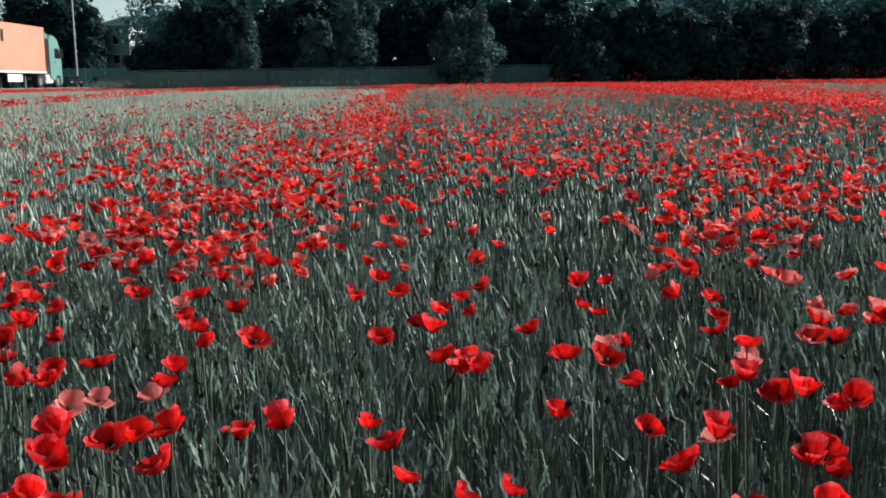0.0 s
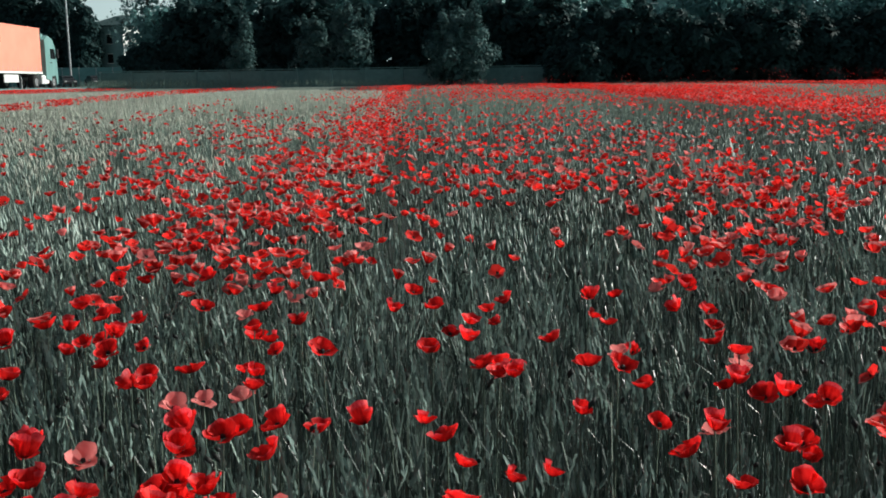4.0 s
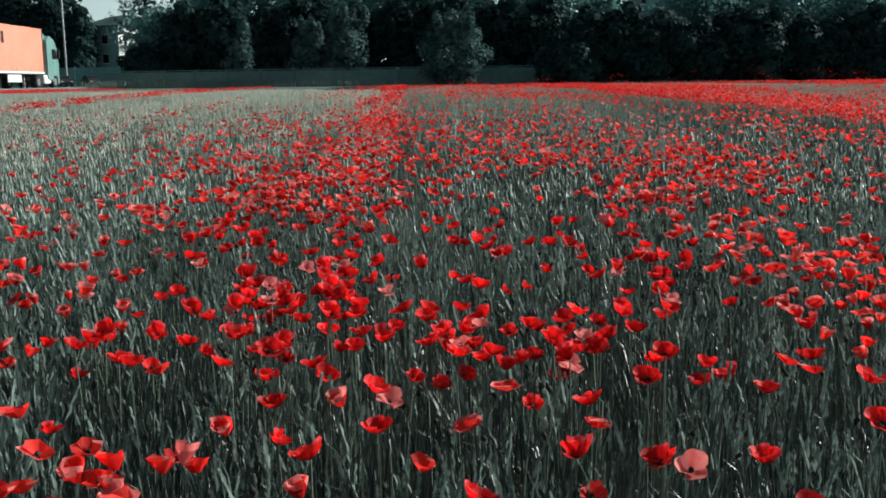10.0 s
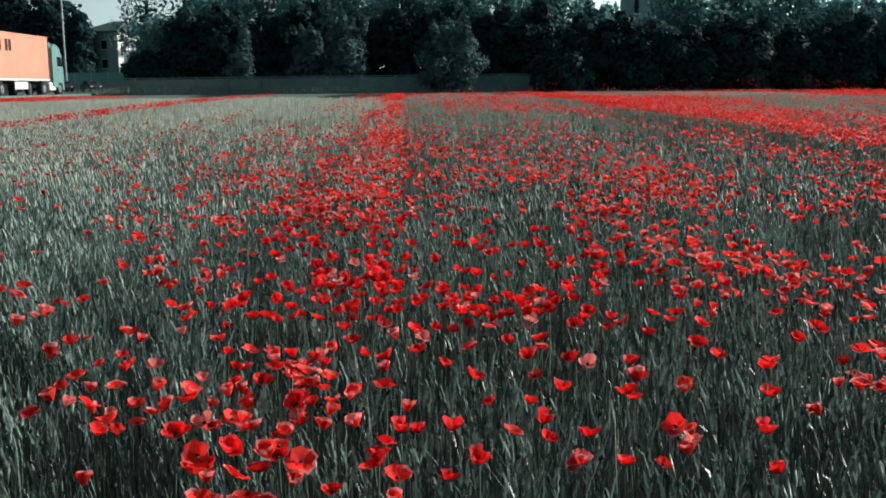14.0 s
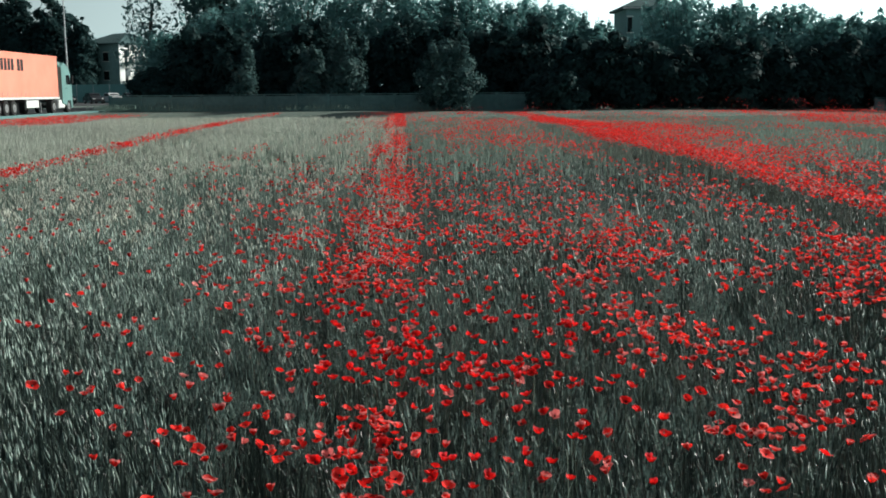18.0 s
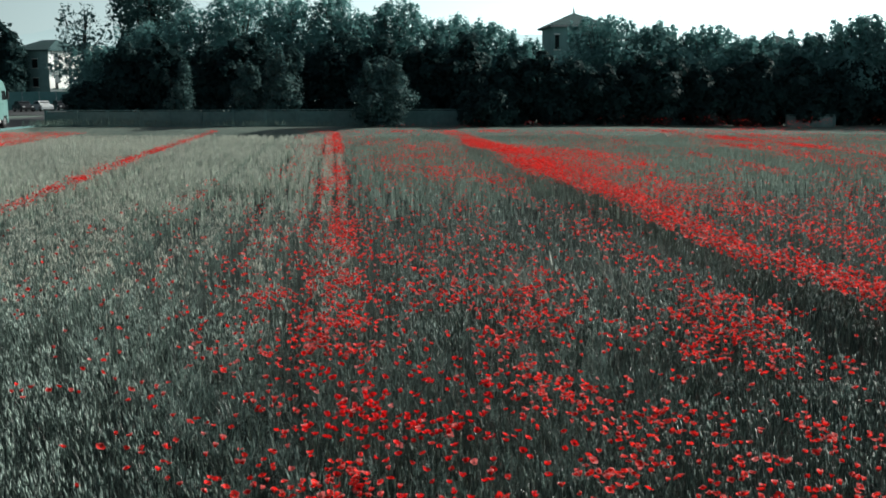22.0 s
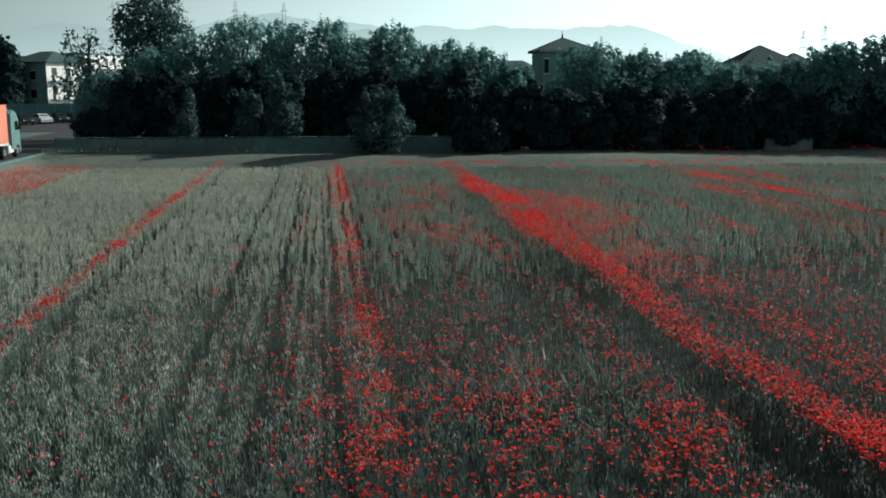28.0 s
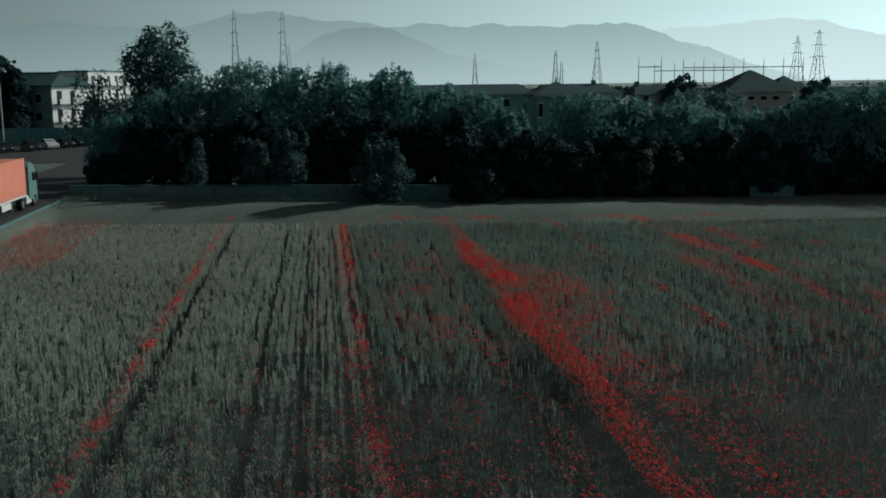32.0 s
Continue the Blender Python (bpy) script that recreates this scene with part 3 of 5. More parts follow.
def trail_right(y):
    return 11.0 + 0 * y


def greener(x, y):
    """The side of the field where the crop is greener and thinner."""
    return x + rng.normal(0, 0.3, len(x)) > -1.7 + 2.2 * smooth(4, 11, y)


def beyond_close_left(x, y):
    return ~is_close(x, y) | greener(x, y)


def beyond_close_right(x, y):
    return ~is_close(x, y) | ~greener(x, y)


def beyond_near_left(x, y):
    return is_close(x, y) | greener(x, y)


def beyond_near_right(x, y):
    return is_close(x, y) | ~greener(x, y)


CLOSE_SHAPES = [wheat_shape(s) for s in range(12)]
NEAR_SHAPES = [wheat_shape(s, False) for s in range(8)]
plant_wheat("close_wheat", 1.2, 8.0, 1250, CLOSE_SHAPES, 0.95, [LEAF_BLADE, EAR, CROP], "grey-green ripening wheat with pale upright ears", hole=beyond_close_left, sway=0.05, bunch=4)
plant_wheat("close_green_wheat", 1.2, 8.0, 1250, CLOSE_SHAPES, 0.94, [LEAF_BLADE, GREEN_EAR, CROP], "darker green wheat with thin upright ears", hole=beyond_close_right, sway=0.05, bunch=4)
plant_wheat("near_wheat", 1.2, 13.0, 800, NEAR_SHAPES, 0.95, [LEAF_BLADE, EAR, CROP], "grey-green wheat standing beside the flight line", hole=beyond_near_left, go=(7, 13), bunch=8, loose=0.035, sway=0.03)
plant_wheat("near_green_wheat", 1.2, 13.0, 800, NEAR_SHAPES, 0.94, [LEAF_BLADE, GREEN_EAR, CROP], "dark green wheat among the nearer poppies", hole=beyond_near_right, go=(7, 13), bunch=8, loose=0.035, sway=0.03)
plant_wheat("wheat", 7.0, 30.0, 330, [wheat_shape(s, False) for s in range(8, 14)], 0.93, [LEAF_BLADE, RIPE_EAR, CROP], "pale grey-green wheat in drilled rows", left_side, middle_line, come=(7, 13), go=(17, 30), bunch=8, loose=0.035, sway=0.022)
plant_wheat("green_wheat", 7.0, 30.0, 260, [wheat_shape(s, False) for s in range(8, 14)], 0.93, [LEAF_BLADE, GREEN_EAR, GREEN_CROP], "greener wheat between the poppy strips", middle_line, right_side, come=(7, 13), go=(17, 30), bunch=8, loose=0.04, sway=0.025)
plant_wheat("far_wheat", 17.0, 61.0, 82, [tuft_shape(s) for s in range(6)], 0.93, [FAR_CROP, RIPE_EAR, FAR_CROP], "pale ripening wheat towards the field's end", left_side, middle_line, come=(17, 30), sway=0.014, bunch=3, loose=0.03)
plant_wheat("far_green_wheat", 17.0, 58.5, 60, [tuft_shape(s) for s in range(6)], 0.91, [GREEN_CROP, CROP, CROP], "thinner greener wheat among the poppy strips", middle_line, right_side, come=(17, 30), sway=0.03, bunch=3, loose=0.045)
plant_wheat("outer_wheat", -24.0, 61.0, 7, [tuft_shape(s) for s in range(6)], 0.95, [CROP, EAR, CROP], "grey-green wheat on the outer parts of the field", wide_left, wide_right, hole=is_planted)
plant_wheat("trailing_wheat", -16.0, 1.2, 84, [tuft_shape(s) for s in range(6)], 0.93, [CROP, EAR, CROP], "grey-green wheat behind the flight line", trail_left, trail_right, bunch=3)


def margin(name, x, y, size, mat, label):
    n = len(x)
    lean = np.stack([rng.normal(-0.05, 0.2, n), rng.normal(0, 0.2, n)], -1)
    scatter(name, [tuft_shape(s) for s in range(20, 24)], x, y, ground_z(x, y) - 0.02, rng.uniform(0, 6.28, n), size * rng.uniform(0.5, 1.2, n), lean, [mat, mat], label, "grass")


mx, my = rng.uniform(-21, 60, 12000), rng.uniform(-9.0, 1.5, 12000)
margin("verge_grass", mx, my + far_line(mx), 0.2 + 0.34 * (1 - smooth(-6, 8, mx)) * smooth(-5, -2, my) + 0.14 * (1 - smooth(-16, -12, mx)) * smooth(-4, -1, my), VERGE, "rough grey-green grass on the bank")
mx, my = rng.uniform(-20.3, 50, 9000), rng.uniform(58.2, 64, 9000)
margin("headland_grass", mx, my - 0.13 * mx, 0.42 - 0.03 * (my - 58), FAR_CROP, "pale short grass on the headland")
mx, my = rng.uniform(-22.0, -19.6, 5200), rng.uniform(34, 112, 5200)
margin("roadside_grass", mx, my, 0.17 + 0.42 * (my > 70.8) - 0.2 * (my > 80), VERGE, "tall rough grass beside the road")


wx = np.concatenate([rng.normal(2.75, 0.3, 70), rng.normal(3.0, 0.3, 50), rng.normal(4.35, 0.25, 40)])
wy = np.concatenate([rng.normal(10.1, 0.4, 70), rng.normal(11.6, 0.6, 50), rng.normal(10.4, 0.5, 40)])
margin("pale_weeds", wx, wy, 0.98, WEED, "tall pale feathery weeds in the wheat")


# ---- poppies ----
def petal_point(u, w, span, cup, flare, seed, lopsided=0.0):
    """A broad fan-shaped petal of a shallow bowl: u from foot to rim, w from side to side; the rim is wavy."""
    a = w * span * (0.72 + 0.28 * u)
    reach = u ** 0.75 * (1 - 0.24 * u * w ** 4) * (1 + 0.06 * math.sin(w * 4.3 + seed) * u * u)
    rise = cup * u ** 1.5 - flare * max(0.0, u - 0.6) ** 1.4 + (0.06 * math.sin(w * 6.5 + seed * 1.7) + 0.03 * math.sin(w * 13 + seed)) * u * u + lopsided * w * u
    out = reach * (1 - 0.22 * cup * u)
    return Vector((out * math.cos(a), out * math.sin(a), rise))


def petal_mesh(seed, cup, flare, pale=False):
    """One broad petal; it grows from the origin towards +x."""
    bm = bmesh.new()
    rows = []
    for i in range(5):
        u = (0.06, 0.32, 0.6, 0.84, 1.0)[i]
        rows.append([bm.verts.new(petal_point(u, (j / 7 - 0.5) * 2, 1.12, cup, flare, seed, 0.05 * (seed % 3 - 1)) * 0.056) for j in range(8)])
    for a, b in zip(rows, rows[1:]):
        for j in range(7):
            f = bm.faces.new((a[j], a[j + 1], b[j + 1], b[j]))
            f.smooth = True
    data = bpy.data.meshes.new("petal")
    bm.to_mesh(data)
    bm.free()
    data.materials.append(PALE_PETAL if pale else PETAL)
    return data


PETAL_MESHES = [petal_mesh(s, c, f) for s, (c, f) in enumerate(((0.4, 0.3), (0.6, 0.5), (0.75, 0.4), (0.9, 0.6), (1.1, 0.4), (0.7, 0.8), (0.5, 0.1)))]
PETAL_FADED = [petal_mesh(s + 20, c, 0.4, True) for s, c in enumerate((0.3, 0.6))]


def poppy(seed):
    """A field poppy with its own stem, four petals and a dark centre; origin at the ground."""
    r = random.Random(seed)
    base = thing("poppy", (0, 0, 0), "open scarlet field poppy on a thin hairy stem", "poppy", "poppies in the wheat")
    h = r.uniform(0.92, 1.02)
    sway = (r.uniform(-0.05, 0.05), r.uniform(-0.05, 0.05))
    top = Vector((sway[0], sway[1], h))
    part("stem", tube([(0, 0, 0), (sway[0] * 0.2, sway[1] * 0.3, h * 0.5), tuple(top)], [0.0028, 0.0024, 0.0018], 4), STEM, base)
    tilt = Euler((r.uniform(-0.42, 0.42), r.uniform(-0.42, 0.42), r.uniform(0, 6.28)))
    bowl = r.randrange(7)
    faded = seed % 12 == 4
    grown = r.uniform(0.48, 0.68)
    for k in range(4):
        petal = new("petal", PETAL_FADED[k % 2] if faded else PETAL_MESHES[(bowl + k // 2 * 2 + r.randrange(2)) % 7])
        petal.parent = base
        inner = Euler((0, r.uniform(-0.3, 0.15) - 0.12 * (k % 2), math.pi / 2 * k + r.uniform(-0.2, 0.2)))
        size = grown * (1.08 if k % 2 else 0.92)
        petal.matrix_basis = Matrix.Translation(top) @ tilt.to_matrix().to_4x4() @ inner.to_matrix().to_4x4() @ Matrix.Scale(size, 4)
    pod = bmesh.new()
    bmesh.ops.create_icosphere(pod, subdivisions=1, radius=0.0055)
    bmesh.ops.transform(pod, matrix=Matrix.Translation(top) @ tilt.to_matrix().to_4x4() @ Matrix.Translation((0, 0, 0.005)), verts=pod.verts[:])
    part("seed_head", pod, POD, base)
    if faded:
        tagged(base, "faded pinkish poppy on a thin hairy stem")
    return base


def flower_shape(seed, grade):
    """A small poppy for the crowd, by grade from 0 (near) to 2 (far): petals, dark middle and the stem's top."""
    r = random.Random(seed)
    pieces = []
    top = 0.95
    n = (4, 3, 3)[grade]
    size = r.uniform(0.025, 0.036) * (1.04, 1.22, 1.42)[grade]
    tilt = Euler((r.uniform(-0.5, 0.5), r.uniform(-0.5, 0.5), 0)).to_matrix()
    cup, flare = r.uniform(0.4, 1.15) * (1.0, 0.75, 0.7)[grade], r.uniform(0.1, 0.8)
    us, across = (((0.08, 0.75, 1.0), 4), ((0.1, 1.0), 3), ((0.1, 1.0), 2))[grade]
    for k in range(n):
        turn = Matrix.Rotation(2 * math.pi * k / n + r.uniform(-0.25, 0.25), 3, 'Z') @ Matrix.Rotation(r.uniform(-0.3, 0.15), 3, 'Y')
        grid = []
        for u in us:
            for j in range(across):
                p = tilt @ (turn @ petal_point(u, (j / (across - 1) - 0.5) * 2, 1.12, cup, flare, seed + k) * size)
                grid.append((p.x, p.y, p.z + top))
        quads = [(i * across + j, i * across + j + 1, (i + 1) * across + j + 1, (i + 1) * across + j) for i in range(len(us) - 1) for j in range(across - 1)]
        # Backlit rims close by and pink glints farther off, painted with the pale slot.
        rim = quads[-(across - 1):] if grade == 0 and r.random() < 0.5 else quads if grade and r.random() < 0.17 else []
        for chosen, slot in (([q for q in quads if q not in rim], 0), (rim, 3)):
            if chosen:
                pieces.append(((grid, [t for q in chosen for t in ((q[0], q[1], q[2]), (q[0], q[2], q[3]))]), slot))
    if grade < 2:
        pieces.append((spindle((0, 0, top), tuple(tilt @ Vector((0, 0, 0.012)) + Vector((0, 0, top))), 0.006, 3), 1))
        pieces.append((ribbon([(0, 0, 0.35), (0, 0, top)], 0.004, (0.6, 0.8)), 2))
    return joined(pieces)


def beads(y, places):
    """Bunches strung along a line: (place, half length, strength)."""
    return sum(most * np.exp(-((y - at) / half) ** 2) for at, half, most in places)


def poppy_density(x, y):
    """Flowers in a square metre, strip by strip of the field."""
    clump = patchy(x, y * (0.8 - 0.42 * smooth(6, 16, y)), 1.25, 5.0)
    broad = patchy(x, y, 5.0, 9.0)
    tight = smooth(0.42, 0.62, clump)
    bunch = 0.25 + 1.5 * smooth(0.40, 0.64, patchy(x, y, 0.5, 13.0))
    loose = 0.10 + 1.6 * tight
    d = np.zeros_like(x)
    near = 1 - smooth(8, 26, y)
    # scattered over the near field
    d += ((x > -2.2) & (x < 5.2)) * (5.0 + 8.0 * near) * loose
    d += ((x > 0.6) & (x < 5.0)) * 22.0 * near * (0.25 + tight)
    d += 32 * np.exp(-((x - 3.55 - 0.1 * np.sin(y * 0.7)) / 0.25) ** 2) * tight * smooth(9, 13, y) * (1 - smooth(38, 46, y))
    d += ((x <= -2.2) & (x > -6.5)) * 5.0 * near * loose
    d += ((x > 5) & (x < 38)) * (2.4 + 6.5 * (1 - smooth(10, 32, y))) * loose
    d += ((x > -1.2) & (x < 4.0)) * 22.0 * (1 - smooth(3.4, 5.0, y)) * (0.3 + tight)
    d += ((x > 1.5) & (x < 5.0)) * 12.0 * smooth(3, 5, y) * (1 - smooth(10, 14, y)) * tight
    d *= 1 - 0.25 * ((x < -0.5) & (y > 4.5) & (y < 12))
    # narrow red line along the drill, wide and loose close by
    line = np.exp(-((x - 0.08 - 0.08 * np.sin(y * 0.5)) / 0.24) ** 2)
    far_line = 0.75 * smooth(34.5, 37, y) + beads(y, ((28.7, 1.6, 1.0), (24.9, 1.3, 1.2), (22.4, 0.8, 0.6), (18.2, 1.0, 0.4), (15.3, 1.0, 1.2), (12.3, 1.4, 0.55)))
    d += 120 * line * (0.15 + far_line * smooth(9, 13, y)) * (1 - smooth(54, 57.5, y))
    d += 52 * line * smooth(4.5, 7, y) * (1 - smooth(10, 14, y)) * (0.35 + 1.0 * smooth(0.35, 0.6, patchy(x * 0.3, y, 2.2, 7.0)))
    d += 22 * np.exp(-((x + 0.05) / 0.8) ** 2) * near * (0.25 + 0.75 * loose)
    # thin red line on the other side of the wheel tracks
    d += 150 * np.exp(-((x + 7.42) / 0.23) ** 2) * (0.22 + beads(y, ((13.2, 0.5, 1.2), (15.0, 0.5, 1.0), (16.4, 0.5, 1.2), (17.9, 0.6, 1.3), (19.5, 0.5, 0.4), (23.5, 0.6, 1.3), (26.2, 0.9, 1.1), (30.0, 1.4, 0.5), (33.8, 1.5, 1.0), (40.5, 3.0, 0.6), (48, 3.0, 0.15)))) * smooth(8, 12, y)
    d += 34 * np.exp(-((x + 3.5) / 0.22) ** 2) * beads(y, ((24.7, 0.8, 1.0), (21.4, 0.7, 1.0), (18.3, 0.8, 0.8), (15.5, 0.8, 0.5)))
    d += (15 + 16 * (1 - smooth(3.5, 4.3, y))) * np.exp(-((x - 0.05) / 0.65) ** 2) * (1 - smooth(6.0, 9.0, y))
    d += 16 * smooth(3.0, 3.6, x) * (1 - smooth(5.0, 5.6, x)) * smooth(5, 7, y) * (1 - smooth(14, 18, y)) * (0.3 + tight)
    d *= 1 + smooth(0.5, 1.0, x) * (0.2 - 0.45 * smooth(7, 10, y) * (1 - smooth(16, 20, y)))
    d *= bunch * (1.0 + 0.15 * smooth(5, 12, y) - 0.3 * smooth(9, 13, y) * (1 - smooth(16, 22, y)))
    # thick strip with a ragged outer side
    strip = np.exp(-((x - 6.98 - 0.14 * np.sin(y * 0.4) - 0.25 * (1 - smooth(8, 13, y))) / (0.44 + 0.28 * smooth(18, 27, y) * (1 - smooth(40, 48, y)))) ** 4)
    d += (240 + 110 * (1 - smooth(20, 28, y))) * strip * (0.55 + 0.55 * tight) * (1 - 0.5 * smooth(42, 50, y)) * (1 - smooth(53, 57, y))
    reach = 7.9 + 2.9 * smooth(24.5, 29, y) * (1 - smooth(36, 43, y))
    d += ((x > 7.3) & (x < 12)) * (1 - smooth(reach - 1.0, reach + 0.3, x)) * (60 * smooth(0.36, 0.58, clump * 0.6 + broad * 0.4) + 45) * smooth(17, 22, y) * (1 - smooth(42, 48, y))
    d += ((x > 7.3) & (x < 11.2)) * 29 * (0.5 + loose) * bunch * (1 - smooth(22, 28, y)) * (1 - smooth(8.5, 11.2, x))
    d += ((x > 10.5) & (x < 13)) * 8 * loose * (1 - smooth(30, 45, y))
    d += 55 * np.exp(-((x - 13.7) / 0.22) ** 2) * (0.4 + tight) * (1 - smooth(54, 57, y))
    # outer strips
    along = smooth(0.40, 0.6, patchy(x * 0.35, y * 0.5, 2.4, 6.0))
    for middle, width, most, start, stop in ((17.6, 1.0, 150, 25, 42), (19.7, 0.7, 140, 42, 56), (20.35, 0.55, 240, 22, 42), (22.6, 0.7, 60, 20, 56)):
        d += most * np.exp(-((x - middle - 0.12 * np.sin(y * 0.6)) / (0.75 * width)) ** 2) * (0.2 + 0.9 * along) * smooth(start - 3, start + 3, y) * (1 - smooth(stop - 3, stop + 2, y))
    d += 30 * np.exp(-((x - 26.4) / 0.3) ** 2) * smooth(0.42, 0.6, patchy(x * 0.3, y, 4.0, 8.0)) * smooth(28, 36, y)
    d += 70 * np.exp(-((y + 0.13 * x - 58.7) / 0.7) ** 2) * ((x > 3.5) & (x < 7.5) | (x > 8.8) & (x < 11) | (x > 16) & (x < 19) | (x > 23.5) & (x < 25.5)) * (0.4 + tight)
    d += ((x > -21.7) & (x < -15.3)) * 26 * smooth(40, 46, y) * (1 - smooth(60, 64, y)) * smooth(-20.6, -19.8, x) * 2.0 * (0.35 + 0.65 * smooth(0.35, 0.6, broad))
    d += smooth(0.9, 2.0, x) * (1 - smooth(4.4, 5.4, x)) * 15 * smooth(17, 25, y) * (1 - smooth(36, 46, y)) * (0.45 + 0.7 * loose)
    d *= (1 - 0.8 * furrow(x, y)) * (1 + 0.1 * (y < 9))
    d *= 1 - np.exp(-(((x - 7.35) / 0.6) ** 2 + ((y - 33.2) / 0.8) ** 2))
    return d


def sow(y0, y1, more=1.0):
    cell = 0.4
    gx, gy = np.meshgrid(np.arange(-26, 42, cell), np.arange(y0, y1, cell))
    gx, gy = gx.ravel(), gy.ravel()
    seen = (gx > left_side(gy)) & (gx < right_side(gy)) & (gx > -21.8)
    gx, gy = gx[seen] + cell / 2, gy[seen] + cell / 2
    n = rng.poisson(poppy_density(gx, gy) * cell * cell * more)
    x = np.repeat(gx, n) + rng.uniform(-cell / 2, cell / 2, n.sum())
    y = np.repeat(gy, n) + rng.uniform(-cell / 2, cell / 2, n.sum())
    return x, y


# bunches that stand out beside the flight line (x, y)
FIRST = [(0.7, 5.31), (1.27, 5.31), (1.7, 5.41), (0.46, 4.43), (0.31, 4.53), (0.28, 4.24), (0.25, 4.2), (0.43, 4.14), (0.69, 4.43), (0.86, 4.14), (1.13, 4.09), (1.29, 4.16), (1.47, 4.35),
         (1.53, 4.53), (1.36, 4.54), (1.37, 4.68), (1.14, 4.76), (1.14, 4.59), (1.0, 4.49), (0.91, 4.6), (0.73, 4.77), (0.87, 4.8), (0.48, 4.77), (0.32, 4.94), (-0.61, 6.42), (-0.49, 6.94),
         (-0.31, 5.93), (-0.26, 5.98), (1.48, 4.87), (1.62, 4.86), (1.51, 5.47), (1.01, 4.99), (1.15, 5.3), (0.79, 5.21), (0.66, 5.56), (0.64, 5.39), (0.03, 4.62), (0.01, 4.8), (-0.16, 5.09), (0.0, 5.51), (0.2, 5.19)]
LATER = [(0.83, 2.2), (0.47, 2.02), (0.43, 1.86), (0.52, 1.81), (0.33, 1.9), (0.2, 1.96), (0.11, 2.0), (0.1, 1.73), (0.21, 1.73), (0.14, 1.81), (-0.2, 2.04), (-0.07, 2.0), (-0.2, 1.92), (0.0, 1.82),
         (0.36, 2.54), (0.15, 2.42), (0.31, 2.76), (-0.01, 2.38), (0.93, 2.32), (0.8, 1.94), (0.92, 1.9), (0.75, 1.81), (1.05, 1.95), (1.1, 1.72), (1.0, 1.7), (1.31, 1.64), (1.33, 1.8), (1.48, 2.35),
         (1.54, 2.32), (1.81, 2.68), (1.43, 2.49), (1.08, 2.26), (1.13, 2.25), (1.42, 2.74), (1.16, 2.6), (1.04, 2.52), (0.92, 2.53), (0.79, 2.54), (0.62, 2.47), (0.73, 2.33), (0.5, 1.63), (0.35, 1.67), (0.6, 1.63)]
nx, ny = sow(1.2, 26)
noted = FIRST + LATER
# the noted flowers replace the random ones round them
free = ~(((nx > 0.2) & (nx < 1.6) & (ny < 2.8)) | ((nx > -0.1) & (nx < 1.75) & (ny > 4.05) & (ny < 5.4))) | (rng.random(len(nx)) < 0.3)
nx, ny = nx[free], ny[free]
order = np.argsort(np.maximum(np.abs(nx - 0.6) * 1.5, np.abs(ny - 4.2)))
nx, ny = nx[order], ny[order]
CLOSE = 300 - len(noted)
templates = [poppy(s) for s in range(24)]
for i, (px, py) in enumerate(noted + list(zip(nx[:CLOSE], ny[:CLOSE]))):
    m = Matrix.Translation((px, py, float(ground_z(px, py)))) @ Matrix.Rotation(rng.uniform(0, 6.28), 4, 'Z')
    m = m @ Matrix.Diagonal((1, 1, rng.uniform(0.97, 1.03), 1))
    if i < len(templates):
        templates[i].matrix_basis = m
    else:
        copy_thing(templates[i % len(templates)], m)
nx, ny = nx[CLOSE:], ny[CLOSE:]


def crowd(name, x, y, grade, label, petals=PETALS):
    n = len(x)
    lean = np.stack([rng.normal(-0.03, 0.07, n), rng.normal(0, 0.07, n)], -1)
    shapes = [flower_shape(s + 40 * grade, grade) for s in range(16)]
    scatter(name, shapes, x, y, ground_z(x, y), rng.uniform(0, 6.28, n), rng.uniform(0.97, 1.11, n), lean, [petals, POD, STEM, PALE_PETAL], label, "poppies")


faded = rng.random(len(nx)) < 0.08
close_by = ny < 10
crowd("near_poppies", nx[close_by & ~faded], ny[close_by & ~faded], 0, "scarlet field poppies standing among the wheat")
crowd("poppies", nx[~close_by & ~faded], ny[~close_by & ~faded], 1, "scattered red poppies over the middle of the field")
crowd("faded_poppies", nx[faded], ny[faded], 0, "pinkish fading poppies among the red ones", PALE_PETAL)
tx, ty = rng.uniform(-9, 11, 15000), rng.uniform(-15, 1.2, 15000)
there = rng.random(15000) < poppy_density(tx, ty) / 60.0
crowd("trailing_poppies", tx[there], ty[there], 2, "scattered red poppies behind the flight line")
fx, fy = sow(26, 61.5, 1.25)
crowd("far_poppies", fx, fy, 2, "thick red strips of poppies across the far field")


# nodding buds and seed heads between the flowers
def bud_shape(seed):
    r = random.Random(seed)
    h = r.uniform(0.78, 0.93)
    hook = r.uniform(0.0, 0.03)
    return joined([(ribbon([(0, 0, 0.3), (0, 0, h), (hook, 0, h + 0.012)], 0.004, (0.5, 0.85)), 1), (spindle((hook, 0, h + 0.014), (hook * 1.6, 0, h - 0.016 + 0.05 * (seed % 2)), 0.0075, 5, 0.5), 0)])


bx, by = sow(1.2, 12, 0.55)
lean = np.stack([rng.normal(-0.02, 0.06, len(bx)), rng.normal(0, 0.06, len(bx))], -1)
scatter("poppy_buds", [bud_shape(s) for s in range(6)], bx, by, ground_z(bx, by), rng.uniform(0, 6.28, len(bx)), rng.uniform(0.95, 1.08, len(bx)), lean, [POD, STEM], "dark nodding poppy buds on thin stems", "poppy buds")


